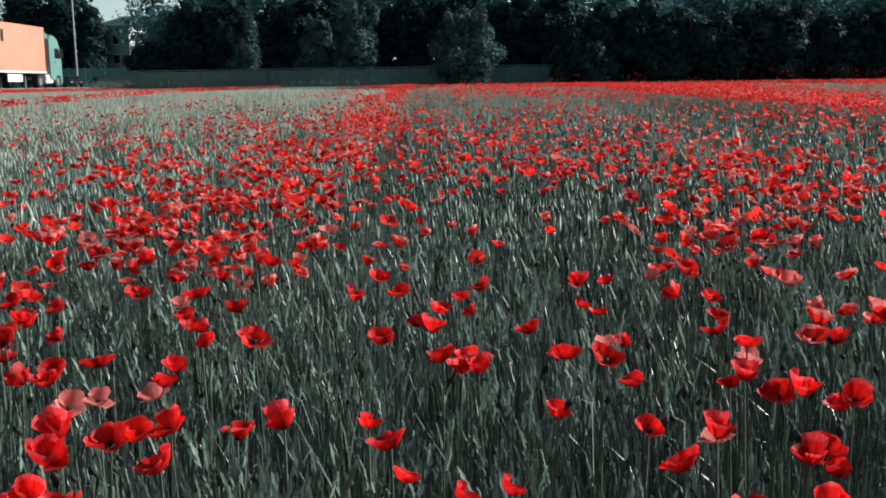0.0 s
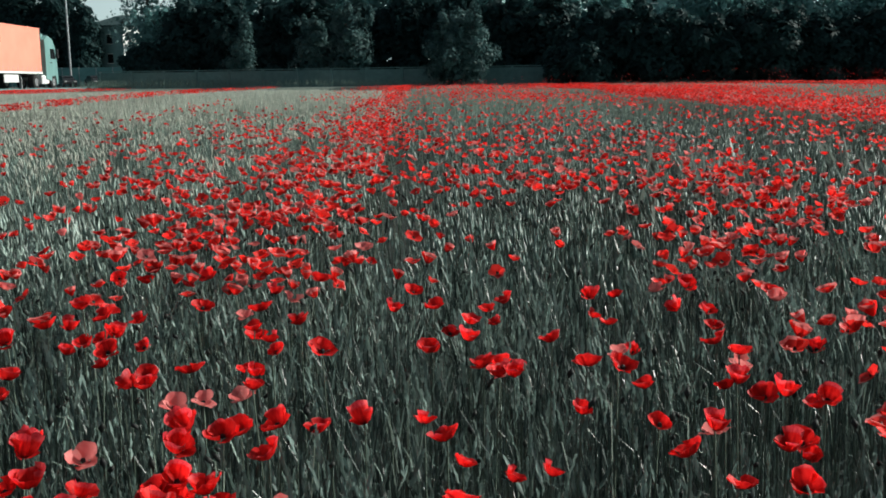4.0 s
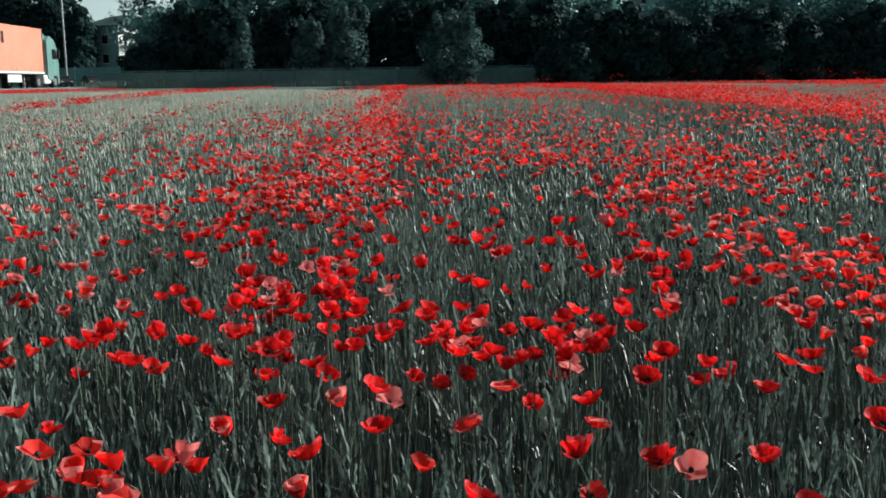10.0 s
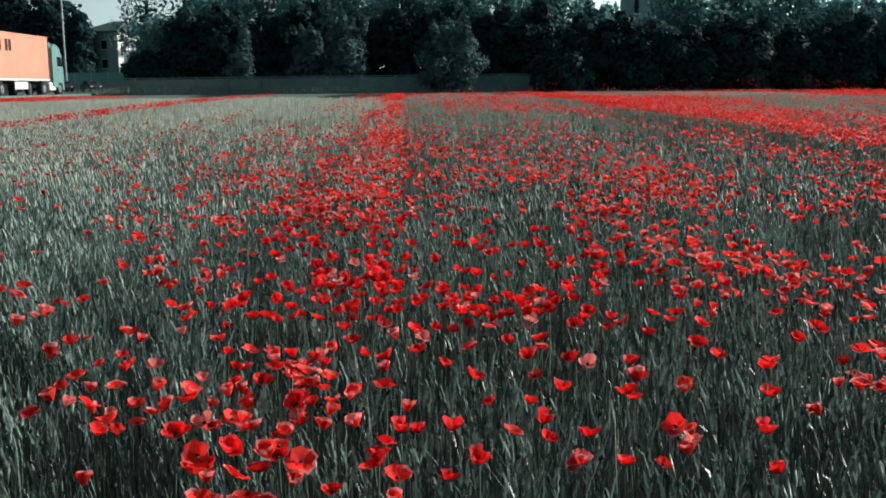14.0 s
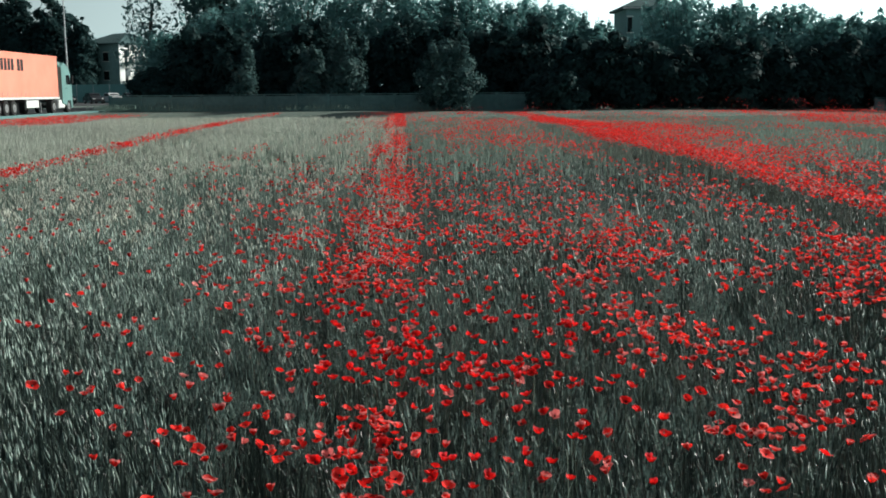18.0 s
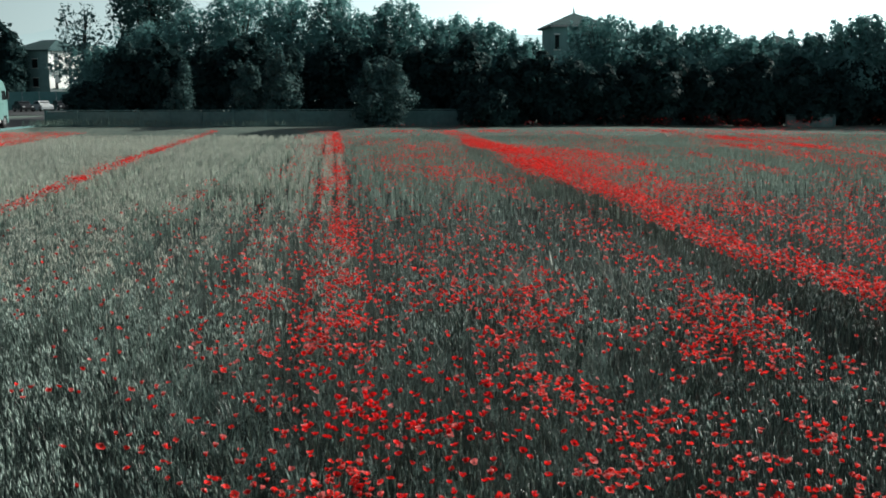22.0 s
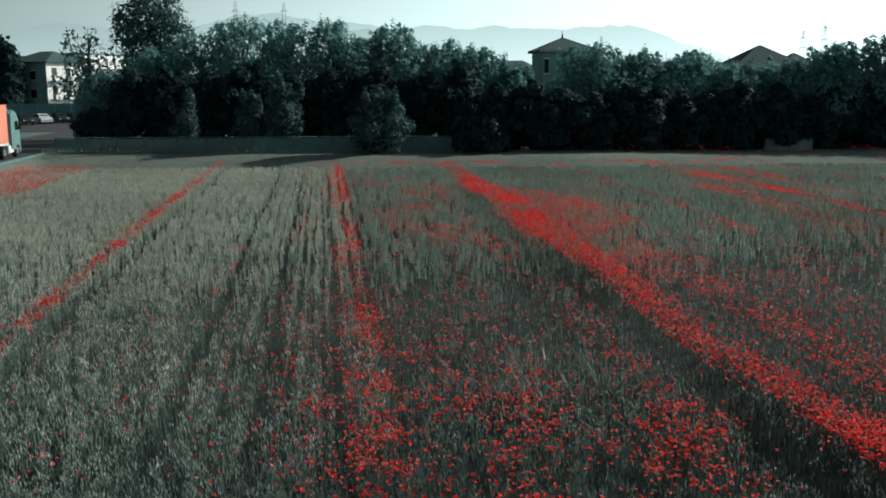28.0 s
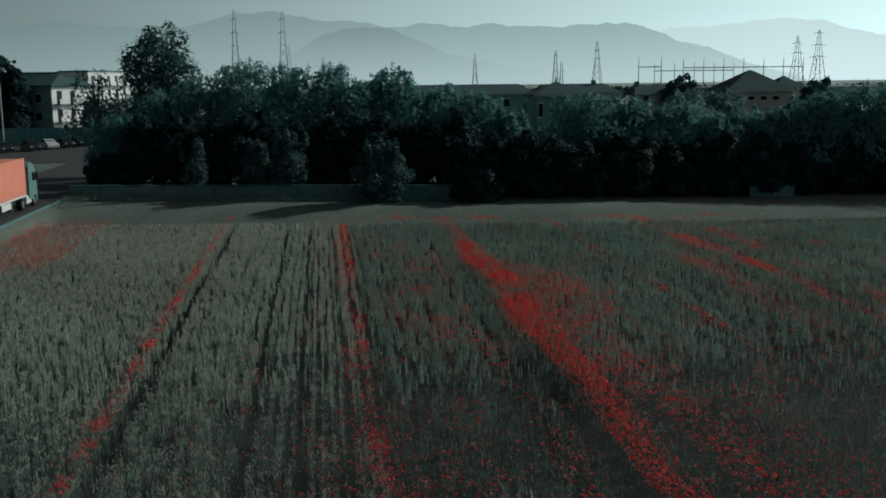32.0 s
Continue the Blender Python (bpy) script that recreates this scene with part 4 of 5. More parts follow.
# ---- trees ----
def leaf_cloud(centres, radii, count, size, r):
    """Small leaves over a heap of clumps, as loose quads."""
    centres, radii = np.asarray(centres, float), np.asarray(radii, float)
    share = radii[:, 0] * radii[:, 2]
    which = r.choice(len(centres), count, p=share / share.sum())
    way = r.normal(size=(count, 3))
    way /= np.linalg.norm(way, axis=1)[:, None]
    far = r.uniform(0.45, 1.08, count) ** 0.6
    p = centres[which] + way * radii[which] * far[:, None]
    face = way * 0.8 + np.array([0, 0, 0.4]) + r.normal(size=(count, 3)) * 0.3
    face /= np.linalg.norm(face, axis=1)[:, None]
    a = np.cross(face, r.normal(size=(count, 3)))
    a /= np.linalg.norm(a, axis=1)[:, None]
    b = np.cross(face, a)
    s = size * r.uniform(0.6, 1.4, count)[:, None] * np.where(far < 0.78, 2.3, 1.0)[:, None]
    v = np.stack([p - a * s, p + b * s * 0.55, p + a * s, p - b * s * 0.55], 1).reshape(-1, 3)
    f = np.arange(count * 4).reshape(-1, 4)
    return v, f


def tree(name, x, y, height, width, seed, mat, leaves, leaf, label, category="tree", low=0.06, narrow_top=0.5, clumps=22, group="", shoots=0):
    """A tapered trunk with limbs and a crown of many small leaves in uneven clumps."""
    r = np.random.default_rng(seed)
    z = float(ground_z(x, y))
    base = thing(name, (x, y, z), label, category, group)
    bm = tube([(0, 0, -0.1), (0.1, 0.05, height * 0.3), (0.05, 0.15, height * 0.6), (0.2, 0.1, height * 0.85)], [0.03 * height, 0.022 * height, 0.013 * height, 0.004 * height], 7)
    centres, radii = [], []
    for k in range(clumps):
        u = low + (1 - low) * (k + 0.5) / clumps
        reach = width / 2 * (1 - (1 - narrow_top) * u) * math.sqrt(max(0.1, 1 - (2 * u - 0.95) ** 2 * 0.75))
        a = k * 2.4 + r.uniform(-0.5, 0.5)
        d = reach * r.uniform(0.35, 0.85)
        c = np.array([math.cos(a) * d, math.sin(a) * d * 0.8, u * height * 0.94])
        q = reach * r.uniform(0.35, 0.6)
        centres.append(c)
        radii.append((q, q, q * r.uniform(0.6, 0.95)))
        if k % 2:
            tube([(0.05, 0.1, max(0.2, c[2] * 0.6)), tuple(c * np.array([0.5, 0.5, 0.85])), tuple(c)], [0.008 * height, 0.005 * height, 0.0015 * height], 5, bm, False)
    for k in range(shoots):
        a, d = r.uniform(0, 6.28), width * r.uniform(0.05, 0.38)
        u = r.uniform(0.80, 0.99) - 0.25 * d / width
        c = np.array([math.cos(a) * d, math.sin(a) * d * 0.7, u * height])
        centres.append(c)
        radii.append((0.30, 0.30, r.uniform(0.5, 1.0)))
        tube([tuple(c * np.array([0.7, 0.7, 0.85])), tuple(c + np.array([0, 0, 0.6]))], [0.03, 0.008], 4, bm, False)
    centres.append((0, 0, height * 0.45))
    radii.append((width * 0.38, width * 0.30, height * 0.40))
    part("trunk", bm, BARK, base)
    v, f = leaf_cloud(centres, radii, leaves, leaf, r)
    v[:, 2] = np.clip(v[:, 2], 0.02, None)
    crown = new("crown", raw_mesh("crown", v, f, np.zeros(len(f)), [mat]))
    crown.parent = base
    return base


BELT = "trees of the belt behind the field"
# (x, y, height above the bank, width): the dark belt
BELT_TREES = [(-19.4, 88, 6.8, 6.5), (-15.5, 90.5, 9.2, 8.0), (-12.0, 92, 10.6, 7.5), (-8.1, 91, 12.1, 8.5), (-3.8, 88.5, 11.5, 7.5), (0.3, 88, 11.6, 7.5), (3.0, 90, 10.0, 6.5), (6.0, 89, 11.1, 6.5),
              (9.9, 85, 9.4, 7.0), (12.9, 82, 8.7, 7.0), (15.1, 78.5, 7.0, 4.4), (17.3, 75.5, 4.6, 4.0), (20.9, 73.8, 8.5, 7.2), (24.6, 72.8, 7.7, 6.5), (28.6, 72.2, 7.5, 7.0), (32.4, 71.5, 6.8, 6.5),
              (36.0, 71, 7.0, 6.5), (39.6, 70, 8.4, 6.5), (43.5, 69.5, 8.7, 7.5), (48.0, 69, 9.2, 8.5), (53.0, 68.5, 9.4, 9.0)]
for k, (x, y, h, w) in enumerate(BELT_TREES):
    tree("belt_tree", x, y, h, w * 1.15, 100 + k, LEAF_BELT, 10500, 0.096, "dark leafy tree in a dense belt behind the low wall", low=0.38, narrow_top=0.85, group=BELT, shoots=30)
# Shrubs darken the belt's foot: its shade is in their leaf colour.
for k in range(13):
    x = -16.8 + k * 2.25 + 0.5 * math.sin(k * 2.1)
    tree("hedge_shrub", x, far_line(x) + 7.0 + 0.4 * math.sin(k * 1.3), 7.1 + 0.6 * math.sin(k * 1.7), 5.6, 200 + k, LEAF_DARK, 3200, 0.17, "unclipped shrub with shade-dark leaves at the foot of the tree belt", "shrub", 0.02, 0.8, 12, "shrubs under the belt")
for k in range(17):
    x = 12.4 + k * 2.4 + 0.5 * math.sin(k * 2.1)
    tree("hedge_shrub", x, far_line(x) + 1.9 + 0.3 * math.sin(k * 1.3), 5.1 + 0.5 * math.sin(k * 1.7), 5.2, 260 + k, LEAF_DARK, 3200, 0.17, "unclipped shrub with shade-dark leaves at the foot of the tree belt", "shrub", 0.02, 0.8, 12, "shrubs under the belt")
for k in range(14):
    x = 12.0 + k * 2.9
    tree("hedge_shrub", x, far_line(x) + 4.6, 3.6 + 0.4 * math.sin(k * 2.3), 5.4, 290 + k, LEAF_DARK, 1400, 0.24, "unclipped shrub with shade-dark leaves at the foot of the tree belt", "shrub", 0.02, 0.8, 10, "shrubs under the belt")
# Added shrub: takes the place of the shade over the wall's end.
tree("hedge_shrub", 11.0, far_line(11.0) - 0.9, 2.4, 4.4, 231, LEAF_DARK, 2600, 0.13, "added low dark shrub where the wall's end falls into shade", "shrub", 0.02, 0.8, 12, "shrubs under the belt")
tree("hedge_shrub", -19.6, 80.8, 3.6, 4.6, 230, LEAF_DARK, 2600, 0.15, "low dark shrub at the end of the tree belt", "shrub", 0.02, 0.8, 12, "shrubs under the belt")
tree("tall_tree", -17.1, 98, 16.3, 8.0, 301, LEAF_TALL, 13000, 0.11, "tall rounded broadleaf tree rising over the belt", low=0.42, narrow_top=1.05, clumps=30)
tree("bush", 3.6, 68.5, 4.55, 4.7, 311, LEAF_PALE, 8500, 0.085, "grey-green round bush standing before the low wall", "bush", 0.0, 0.7, 18, shoots=22)
tree("bush", -3.6, 72.6, 5.4, 3.9, 312, LEAF_PALE, 7000, 0.085, "upright grey-green bush standing behind the low wall", "bush", 0.0, 0.6, 16, shoots=14)
tree("bush", -6.3, 73.6, 4.6, 3.4, 313, LEAF_PALE, 5000, 0.085, "low grey-green bush beside the taller one", "bush", 0.05, 0.8, 14, shoots=6)
tree("bush", -11.3, 74.4, 4.55, 2.7, 314, LEAF_PALE, 2600, 0.085, "slim grey-green bush standing behind the low wall", "bush", 0.05, 0.6, 12, shoots=5)
tree("feathery_tree", -23.4, 97, 11.4, 6.6, 321, LEAF_AIRY, 2000, 0.11, "light feathery tree at the end of the belt", low=0.35, narrow_top=0.9, shoots=10)
tree("conifer", -56.5, 170, 19.0, 11.0, 331, LEAF_DARK, 9000, 0.3, "tall dark conifer behind the netting fence", low=0.02, narrow_top=0.5)
tree("conifer", -51.0, 166, 14.5, 8.0, 332, LEAF_DARK, 7000, 0.3, "dark conifer with drooping branches behind the fence", low=0.02, narrow_top=0.45)
tree("conifer", -63.0, 172, 20.0, 12.0, 333, LEAF_DARK, 8000, 0.32, "broad dark conifer behind the netting fence", low=0.02, narrow_top=0.5)
for k, (x, y, h, w) in enumerate(((14, 118, 8.2, 9), (28, 124, 8.6, 9), (38, 128, 8.0, 10), (47.5, 122, 8.8, 9), (55, 130, 8.4, 10), (75, 118, 9.0, 11), (84, 124, 10.5, 11), (-32.5, 160, 7.5, 9))):
    tree("garden_tree", x, y, h, w, 360 + k, LEAF_AIRY, 4200, 0.17, "grey-green garden tree among the houses", low=0.1, narrow_top=0.8, group="garden trees", shoots=5)
tree("garden_tree", -37.6, 161.5, 8.4, 4.6, 351, LEAF_DARK, 3600, 0.2, "dark leafy tree before the grey house", low=0.1, narrow_top=0.7, group="garden trees")
tree("garden_tree", -50.5, 162.5, 5.6, 4.5, 352, LEAF_DARK, 2400, 0.2, "small dark tree beside the lamp mast", low=0.1, narrow_top=0.7, group="garden trees")
tree("far_tree", 69, 128, 10.0, 11.0, 341, LEAF_TALL, 4200, 0.28, "dark round tree by the houses", low=0.2)
tree("far_tree", 57, 150, 11.0, 12.0, 342, LEAF_TALL, 4600, 0.3, "dark round tree behind the hip-roofed house", low=0.2)


# ---- lorry ----
def wheel(name, x, y, z, radius, width, parent):
    tyre = part(name, tube([(x - width / 2, y, z), (x - width / 2 + 0.05, y, z), (x + width / 2 - 0.05, y, z), (x + width / 2, y, z)], [radius * 0.9, radius, radius, radius * 0.9], 20), RUBBER, parent)
    part("rim", tube([(x + width / 2 - 0.03, y, z), (x + width / 2 + 0.015, y, z)], [radius * 0.56, radius * 0.5], 16), GREY_METAL, tyre)
    part("hub", tube([(x + width / 2, y, z), (x + width / 2 + 0.06, y, z)], [radius * 0.2, radius * 0.15], 10), GREY_METAL, tyre)
    return tyre


def lorry(x, y, z):
    """Articulated lorry: the trailer's front corner at y, its near side at x, facing +y."""
    t = thing("articulated_lorry", Matrix.Translation((x, y, z)) @ Matrix.Scale(0.92, 4), "parked articulated lorry with an orange curtain trailer and teal cab", "lorry")
    W = 2.55
    bm = box(-W, 0, -13.6, 0, 1.22, 4.14, 0.04)
    curtain = part("trailer_box", bm, ORANGE, t, "orange tarpaulin trailer box")
    for k in range(17):
        yy = -13.35 + k * 0.815
        part("strap", box(-0.005, 0.012, yy - 0.02, yy + 0.02, 1.24, 1.55), GREY_METAL, curtain)
    part("front_post", box(-0.1, 0.02, -0.06, 0.06, 1.15, 4.17, 0.01), DARK_PAINT, t)
    part("rear_post", box(-0.1, 0.02, -13.66, -13.54, 1.15, 4.17, 0.01), DARK_PAINT, t)
    part("top_rail", box(-0.06, 0.02, -13.6, 0, 4.11, 4.2, 0.01), ORANGE, t)
    part("side_rail", box(-0.05, 0.03, -13.6, 0, 1.08, 1.22, 0.01), WHITE_PAINT, t, "white lower rail")
    part("chassis", box(-1.8, -0.75, -13.3, 0.3, 0.85, 1.1, 0.02), DARK_PAINT, t)
    for k, (a, w) in enumerate(((-13.1, 0.4), (-12.5, 0.4), (-11.9, 0.4), (-11.3, 0.4), (-10.7, 0.4), (-10.1, 0.4), (-9.5, 0.4), (-8.9, 0.4), (-7.8, 0.44), (-7.2, 0.44))):
        part("bar", box(0.002, 0.014, a - w / 2, a + w / 2, 3.0, 3.75), DARK_PAINT, curtain, "black block on the tarpaulin")
    for yy in (-11.6, -10.25, -8.9):
        wheel("wheel", -0.22, yy, 0.52, 0.52, 0.36, t)
        wheel("wheel", -W + 0.22, yy, 0.52, 0.52, 0.36, t)
    part("side_guard", box(-0.12, -0.06, -6.6, -4.2, 0.5, 1.0, 0.01), WHITE_PAINT, t, "white side guard panel")
    part("landing_leg", box(-0.55, -0.4, -2.9, -2.75, 0.1, 1.0, 0.01), GREY_METAL, t)
    part("landing_leg", box(-W + 0.4, -W + 0.55, -2.9, -2.75, 0.1, 1.0, 0.01), GREY_METAL, t)
    # tractor
    wheel("wheel", -0.25, -1.15, 0.52, 0.52, 0.45, t)
    wheel("wheel", -W + 0.25, -1.15, 0.52, 0.52, 0.45, t)
    wheel("wheel", -0.2, 2.25, 0.52, 0.52, 0.34, t)
    wheel("wheel", -W + 0.2, 2.25, 0.52, 0.52, 0.34, t)
    part("fuel_tank", box(-0.7, -0.05, 0.0, 1.45, 0.4, 1.0, 0.05), WHITE_PAINT, t, "pale fuel tank casing")
    cab = part("cab", prism([(0.75, 0.75), (0.75, 3.45), (1.35, 3.78), (2.35, 3.5), (2.85, 2.9), (3.05, 1.95), (3.08, 0.45), (2.75, 0.45), (2.62, 0.95), (1.9, 0.95), (1.75, 0.6)], -W + 0.05, 0.02, 'x'), TEAL_PAINT, t, "teal painted sleeper cab")
    part("side_window", prism([(1.75, 2.15), (1.75, 2.85), (2.5, 2.85), (2.78, 2.15)], 0.02, 0.03, 'x'), GLASS, cab, "dark side window")
    part("windscreen", box(-W + 0.3, -0.2, 2.9, 3.06, 2.05, 2.8, 0.01), GLASS, cab, "dark windscreen")
    part("door_handle", box(0.02, 0.05, 1.7, 1.9, 1.85, 1.9), DARK_PAINT, cab)
    part("mirror", box(0.06, 0.2, 2.75, 2.95, 2.2, 2.85, 0.03), DARK_PAINT, cab, "black wing mirror")
    part("mirror_arm", box(0.0, 0.1, 2.8, 2.86, 2.75, 2.8), DARK_PAINT, cab)
    part("bumper", box(-W + 0.06, 0.0, 2.8, 3.16, 0.35, 0.85, 0.05), TEAL_PAINT, cab)
    part("headlight", box(-0.5, -0.05, 3.1, 3.19, 0.6, 0.8, 0.02), WHITE_PAINT, cab, "clear headlight")
    part("headlight", box(-W + 0.1, -W + 0.55, 3.1, 3.19, 0.6, 0.8, 0.02), WHITE_PAINT, cab, "clear headlight")
    part("step", box(-0.3, 0.03, 1.5, 1.75, 0.35, 0.6, 0.02), DARK_PAINT, cab)
    part("deflector", prism([(0.75, 3.45), (0.75, 3.95), (1.3, 3.8)], -W + 0.3, -0.25, 'x'), TEAL_PAINT, cab)
    return t


lorry(-23.25, 69.4, 1.33)

# ---- street lamp ----
lamp = thing("street_lamp", (-50.4, 157.0, 1.33), "tall slim grey steel lamp mast behind the fence", "street lamp")
part("pole", tube([(0, 0, 0), (0, 0, 8), (0, 0, 17.2)], [0.17, 0.14, 0.09], 8), GREY_METAL, lamp)
part("lamp_head", box(-0.5, 0.5, -0.25, 0.15, 17.15, 17.3, 0.03), GREY_METAL, lamp)
part("base_plate", box(-0.3, 0.3, -0.3, 0.3, 0, 0.04, 0.005), GREY_METAL, lamp)


# ---- cars in the car park ----
def car(x, y, turn, paint, label):
    c = thing("car", pose(x, y, 1.33, 0, 0, turn), label, "car", "cars in the car park")
    part("body", prism([(-2.1, 0.3), (-2.15, 0.75), (-1.95, 0.95), (-0.9, 1.0), (1.1, 0.98), (1.95, 0.85), (2.15, 0.6), (2.1, 0.28)], -0.86, 0.86, 'x'), paint, c)
    part("roof", prism([(-1.75, 0.96), (-1.25, 1.42), (-0.6, 1.48), (0.35, 1.46), (1.15, 0.98)], -0.72, 0.72, 'x'), paint, c)
    for s in (-1, 1):
        part("side_window", prism([(-1.5, 1.0), (-1.15, 1.36), (0.3, 1.38), (0.9, 1.0)], s * 0.72, s * 0.735, 'x'), GLASS, c)
        for yy in (-1.3, 1.35):
            tyre = part("wheel", tube([(s * 0.68, yy, 0.32), (s * 0.88, yy, 0.32)], [0.32, 0.32], 14), RUBBER, c)
            part("rim", tube([(s * 0.88, yy, 0.32), (s * 0.895, yy, 0.32)], [0.2, 0.18], 10), GREY_METAL, tyre)
        part("tail_light", box(s * 0.62 - 0.12, s * 0.62 + 0.12, -2.17, -2.1, 0.68, 0.82, 0.01), LAMP_RED, c)
        part("headlight", box(s * 0.6 - 0.15, s * 0.6 + 0.15, 2.05, 2.13, 0.6, 0.74, 0.01), WHITE_PAINT, c)
    part("rear_window", box(-0.6, 0.6, -1.62, -1.5, 1.05, 1.33, 0.005), GLASS, c)
    part("windscreen", box(-0.6, 0.6, 0.72, 0.84, 1.05, 1.32, 0.005), GLASS, c)
    return c


CARS = [(-49.5, 140, 208, CAR_DARK, "dark parked hatchback in the car park"), (-45.9, 141.5, 212, CAR_DARK, "black parked car in the car park"), (-42.9, 144.0, 214, CAR_DARK, "dark parked estate car in the car park"), (-41.4, 148.0, 214, CAR_SILVER, "silver parked car in the car park"),
        (-39.6, 151.0, 210, CAR_DARK, "dark parked saloon in the car park"), (-38.3, 154.5, 213, CAR_DARK, "dark parked car near the fence")]
for spot in CARS:
    car(*spot)


# ---- teal screen fence ----
def fence(x0, x1, y, height):
    f = thing("screen_fence", (x0, y, 1.3), "teal netting fence on steel posts behind the cars", "fence")
    n = round((x1 - x0) / 2.5)
    for k in range(n + 1):
        part("post", tube([(k * 2.5, 0, 0), (k * 2.5, 0, height + 0.1)], [0.04, 0.04], 6), GREY_METAL, f)
        if k < n:
            part("netting", box(k * 2.5 + 0.03, k * 2.5 + 2.47, 0.05, 0.07, 0.1, height), FENCE_TEAL, f)
    return f


fence(-77, -27, 158, 2.8)


# ---- houses ----
def window(x, z, w, h, parent, y=0.0, shutters=False):
    pane = part("window", box(x - w / 2, x + w / 2, y - 0.03, y + 0.02, z, z + h), GLASS, parent)
    part("frame", box(x - w / 2 - 0.08, x + w / 2 + 0.08, y - 0.05, y + 0.02, z + h, z + h + 0.1), PLASTER_WHITE, pane)
    part("sill", box(x - w / 2 - 0.12, x + w / 2 + 0.12, y - 0.12, y + 0.02, z - 0.08, z), PLASTER_WHITE, pane)
    return pane


def hip_roof(x0, x1, y0, y1, z, rise, over, ridge_share=0.4):
    bm = bmesh.new()
    a = [bm.verts.new(p) for p in ((x0 - over, y0 - over, z), (x1 + over, y0 - over, z), (x1 + over, y1 + over, z), (x0 - over, y1 + over, z))]
    b = [bm.verts.new((p.co.x, p.co.y, z - 0.18)) for p in a]
    cx, cy = (x0 + x1) / 2, (y0 + y1) / 2
    half = (x1 - x0) / 2 * ridge_share
    l, r = bm.verts.new((cx - half, cy, z + rise)), bm.verts.new((cx + half, cy, z + rise))
    for q in ((a[0], a[1], r, l), (a[1], a[2], r), (a[2], a[3], l, r), (a[3], a[0], l), tuple(b[::-1])):
        bm.faces.new(q)
    for k in range(4):
        bm.faces.new((b[k], b[(k + 1) % 4], a[(k + 1) % 4], a[k]))
    bmesh.ops.recalc_face_normals(bm, faces=bm.faces[:])
    return bm


def house(x, y, w, d, eave, rise, wall_mat, label, turn=0, windows=(), over=0.5, ridge_share=0.4, chimney=None, name="house"):
    """Its front wall faces -y; x, y is the front's middle."""
    h = thing(name, pose(x, y, 1.0, 0, 0, turn), label, "house")
    wall = part("wall", box(-w / 2, w / 2, 0, d, 0, eave), wall_mat, h)
    roof = part("roof", hip_roof(-w / 2, w / 2, 0, d, eave + 0.15, rise, over, ridge_share), TILE, h)
    part("gutter", tube([(-w / 2 - over, -over - 0.05, eave + 0.02), (w / 2 + over, -over - 0.05, eave + 0.02)], [0.07, 0.07], 6), GREY_METAL, roof)
    for wx, wz, ww, wh in windows:
        window(wx, wz, ww, wh, wall)
    if chimney:
        part("chimney", box(chimney - 0.35, chimney + 0.35, d * 0.4, d * 0.4 + 0.6, eave + 0.3, eave + rise + 0.7, 0.02), PLASTER_GREY, roof)
    return h, roof


pavilion, proof = house(20.75, 81.0, 4.5, 4.8, 8.05, 1.15, PLASTER_GREY, "grey tower-like house with a pyramid roof behind the trees", windows=[(-1.95, 6.2, 0.35, 1.2), (-1.95, 3.8, 0.35, 1.2)], over=0.35, ridge_share=0.03)
part("finial", tube([(0, 2.4, 9.2), (0, 2.4, 9.5), (0, 2.4, 9.95)], [0.12, 0.07, 0.01], 6), TILE, proof)
house(22.3, 150, 20.6, 9, 7.4, 1.5, PLASTER_GREY, "long low house with a dark tiled roof behind the trees", windows=[(-6, 5.5, 0.9, 1.2), (-2, 5.5, 0.9, 1.2), (2, 5.5, 0.9, 1.2), (6, 5.5, 0.9, 1.2)], ridge_share=0.85)
house(41.5, 156, 13.0, 8, 7.4, 1.4, PLASTER_WHITE, "white house with a tiled roof behind the trees", windows=[(2.2, 6.0, 0.9, 1.1), (-1.8, 6.0, 0.9, 1.1)], ridge_share=0.8, chimney=3.4)
house(53.1, 150, 7.0, 6, 7.0, 1.5, PLASTER_WHITE, "small white house with a dark roof behind the trees", windows=[(1.8, 5.8, 0.9, 1.4), (-2.0, 5.8, 0.8, 1.3)], ridge_share=0.9, chimney=-5.0 + 2.2)
house(65.3, 139, 10.0, 8, 7.5, 3.1, PLASTER, "hip-roofed house with a row of small attic windows", windows=[(-3.0, 6.2, 0.9, 0.6), (-1.4, 6.2, 0.9, 0.6), (0.6, 6.2, 0.9, 0.6), (2.6, 6.2, 0.9, 0.6)], ridge_share=0.05, over=0.6)
house(74.3, 148, 4.2, 5, 7.9, 1.8, PLASTER, "small house with a pointed tiled roof among trees", windows=[(0, 6.3, 0.8, 1.0)], ridge_share=0.05)


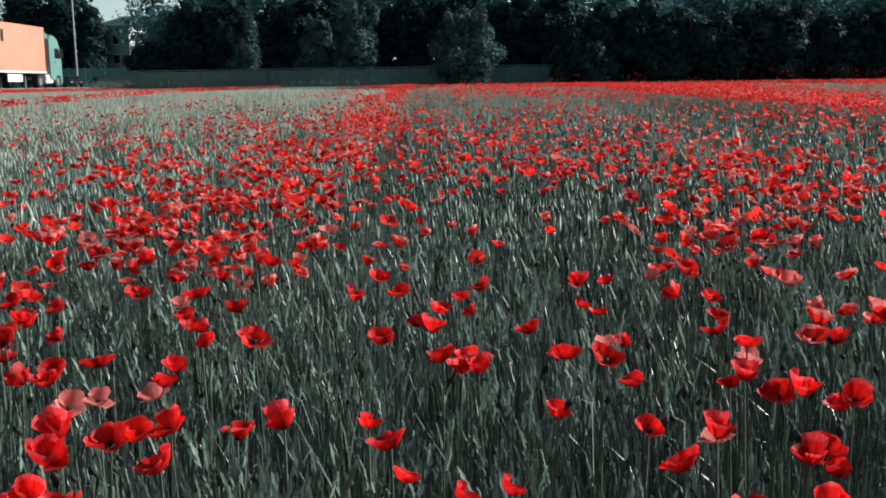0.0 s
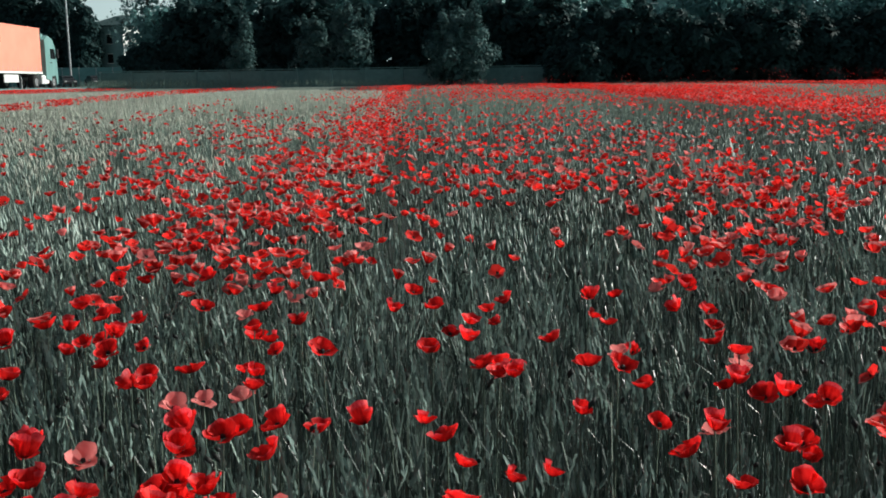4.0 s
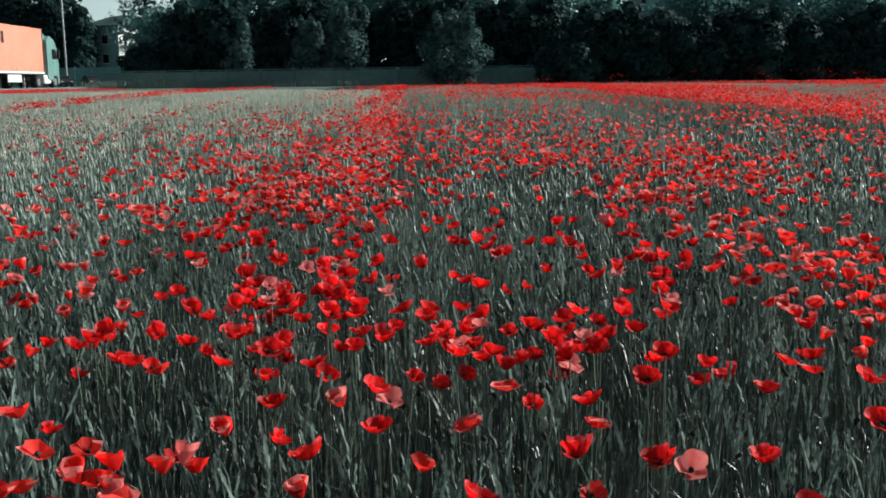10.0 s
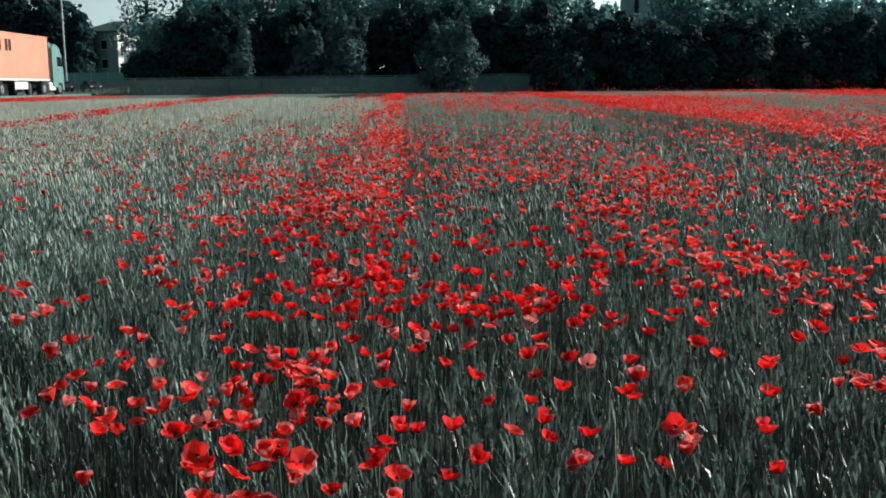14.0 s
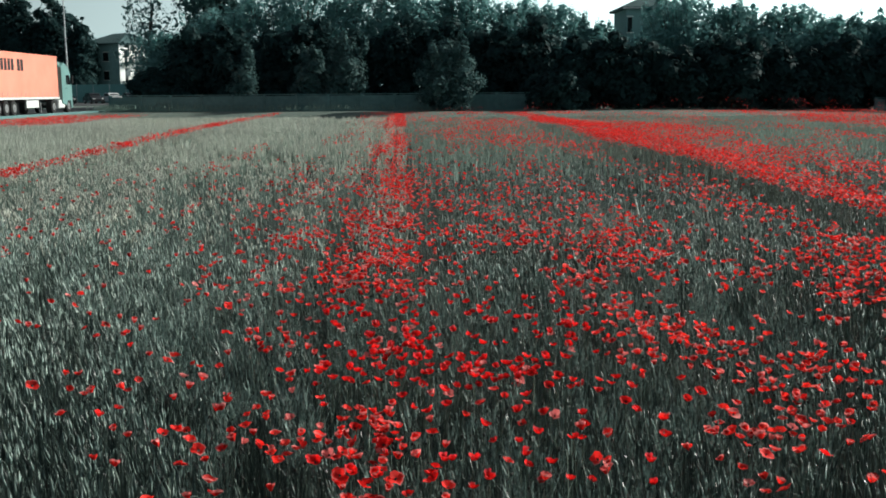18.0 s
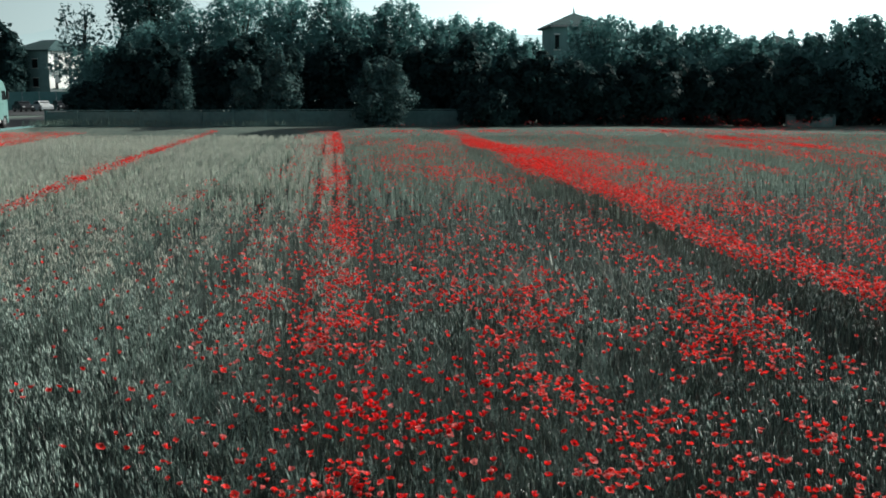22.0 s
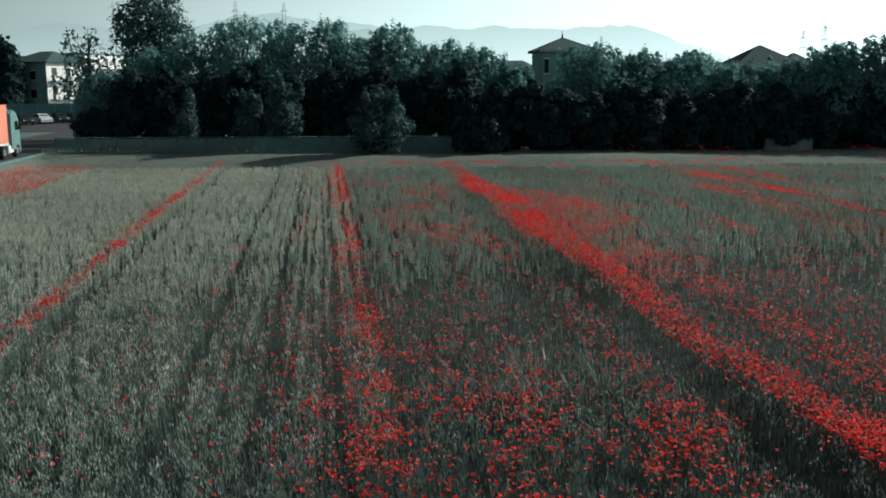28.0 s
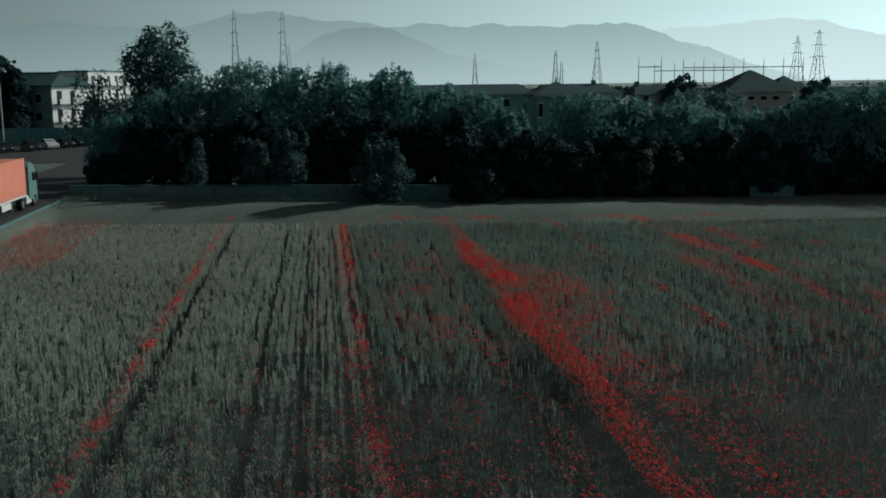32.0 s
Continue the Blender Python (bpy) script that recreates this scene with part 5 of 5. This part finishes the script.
def flats(x, y, w, d, storeys, wall_mat, label, turn, name="apartment_building", pitched=True, balconies=True):
    b = thing(name, pose(x, y, 1.0, 0, 0, turn), label, "building")
    top = storeys * 3.0 + 0.6
    wall = part("wall", box(-w / 2, w / 2, 0, d, 0, top), wall_mat, b)
    if pitched:
        part("roof", hip_roof(-w / 2, w / 2, 0, d, top + 0.15, 1.8, 0.7, 0.4), TILE, b)
    else:
        part("roof", box(-w / 2 - 0.2, w / 2 + 0.2, -0.2, d + 0.2, top, top + 0.35, 0.02), CONCRETE, b)
    if balconies:
        # White sheet over the side: sunlight on it is put into the colour.
        part("side_wall", box(w / 2, w / 2 + 0.02, 0, d, 0.5, top - 0.1), PLASTER_WHITE, wall, "side wall in sunlit white")
    for s in range(storeys):
        for k in range(int(w // 2.8)):
            window(-w / 2 + 1.6 + k * 2.8, 0.9 + s * 3.0, 1.1, 1.4, wall)
        if balconies and s:
            for k in range(int(d // 3.2)):
                slab = part("balcony", box(w / 2, w / 2 + 1.2, 0.6 + k * 3.2, 3.0 + k * 3.2, s * 3.0 + 0.5, s * 3.0 + 0.65), CONCRETE, b)
                part("parapet", box(w / 2 + 1.1, w / 2 + 1.2, 0.6 + k * 3.2, 3.0 + k * 3.2, s * 3.0 + 0.65, s * 3.0 + 1.5), PLASTER_WHITE, slab)
                part("glass_door", box(w / 2, w / 2 + 0.03, 1.2 + k * 3.2, 2.4 + k * 3.2, s * 3.0 + 0.65, s * 3.0 + 2.8), GLASS, wall)
    return b


# The front's shade is put into its grey plaster.
flats(-48.2, 168, 7.2, 9, 3, PLASTER_GREY, "three-storey house with shade-grey plaster front, sunlit white side wall and balconies", -28)
flats(-54.0, 222, 7, 18, 4, PLASTER_WHITE, "four-storey white apartment block with balconies in the sun", -20, pitched=False)
flats(-66.0, 240, 26, 14, 4, PLASTER_GREY, "long grey flat-roofed block behind the houses", 0, pitched=False, balconies=False)


# ---- pylons and switchyard ----
def pylon(x, y, height, spread_at_base, arms, label):
    p = thing("pylon", (x, y, 1.0), label, "pylon", "pylons on the plain")
    r = 0.09 + height * 0.0026
    waist = height * 0.62
    for sx in (-1, 1):
        for sy in (-1, 1):
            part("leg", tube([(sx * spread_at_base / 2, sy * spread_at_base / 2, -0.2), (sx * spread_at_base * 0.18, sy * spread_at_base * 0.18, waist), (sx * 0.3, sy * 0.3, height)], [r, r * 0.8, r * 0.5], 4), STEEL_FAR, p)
    bm = bmesh.new()
    for k in range(6):
        z0, z1 = waist * k / 6, waist * (k + 1) / 6
        w0 = spread_at_base / 2 * (1 - 0.64 * k / 6)
        w1 = spread_at_base / 2 * (1 - 0.64 * (k + 1) / 6)
        for s in (-1, 1):
            tube([(-w0 * s, -w0, z0), (w1 * s, -w1, z1)], [r * 0.45, r * 0.45], 3, bm, False)
            tube([(-w0, -w0 * s, z0), (-w1, w1 * s, z1)], [r * 0.45, r * 0.45], 3, bm, False)
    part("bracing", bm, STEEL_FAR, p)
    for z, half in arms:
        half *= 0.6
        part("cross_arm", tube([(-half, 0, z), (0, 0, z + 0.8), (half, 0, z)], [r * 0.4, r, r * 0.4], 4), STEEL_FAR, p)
    return p


PYLON = "lattice steel power pylon on the plain"
pylon(-33, 400, 38, 5.0, [(24, 3.0), (29, 3.6), (34, 2.6)], PYLON)
pylon(-14.5, 400, 37.5, 5.6, [(24, 3.0), (29, 3.4), (34, 2.6)], PYLON)
pylon(138.9, 500, 29, 6.0, [(20, 4.0), (24, 3.2)], PYLON)
pylon(245, 500, 31, 8.0, [(22, 6.0), (27, 5.0)], PYLON)
pylon(256.5, 500, 34, 8.0, [(20, 8.0), (26, 7.0), (32, 5.0)], PYLON)
pylon(118.6, 505, 25, 4.5, [(18, 2.8), (22, 2.2)], PYLON)
pylon(125.3, 520, 19.5, 3.5, [(14, 3.0)], PYLON)
pylon(76.4, 500, 23, 4.0, [(17, 2.0)], PYLON)
pylon(-19, 640, 33, 5.0, [(22, 3.0), (27, 2.6)], PYLON)


def gantry(x0, x1, y, height, bays):
    g = thing("switchyard_gantry", (x0, y, 1.0), "steel switchyard gantry with thin masts", "gantry")
    step = (x1 - x0) / bays
    for k in range(bays + 1):
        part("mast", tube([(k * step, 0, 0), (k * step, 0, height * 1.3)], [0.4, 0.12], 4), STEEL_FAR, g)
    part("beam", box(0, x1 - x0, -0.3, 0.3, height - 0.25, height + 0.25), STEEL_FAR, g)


gantry(160.6, 172.5, 500, 16.0, 1)
gantry(186, 251, 505, 15.5, 6)
gantry(189, 236, 560, 14.5, 4)

# long pale sheds and dark woods at the edge of the plain
for k, (x0, x1, y, h) in enumerate(((25, 95, 330, 7), (150, 210, 360, 6))):
    shed = thing("shed", (x0, y, 1.0), "long pale industrial shed on the plain", "shed")
    part("wall", box(0, x1 - x0, 0, 30, 0, h), PLASTER_GREY, shed)
    part("roof", box(-0.5, x1 - x0 + 0.5, -0.5, 30.5, h, h + 0.6, 0.05), PLASTER_WHITE, shed)
wood = np.random.default_rng(55)
cx = wood.uniform(-260, 420, 150)
cy = wood.uniform(380, 900, 150)
wv, wf = leaf_cloud(np.stack([cx, cy, np.full(150, 3.0)], -1), np.stack([wood.uniform(8, 22, 150), np.full(150, 6.0), wood.uniform(3, 6, 150)], -1), 26000, 0.9, wood)
wv[:, 2] = np.clip(wv[:, 2], 0.9, None)
stuff("far_woods", wv, wf, np.zeros(len(wf)), [LEAF_TALL], "low dark woods across the far plain", "woods")
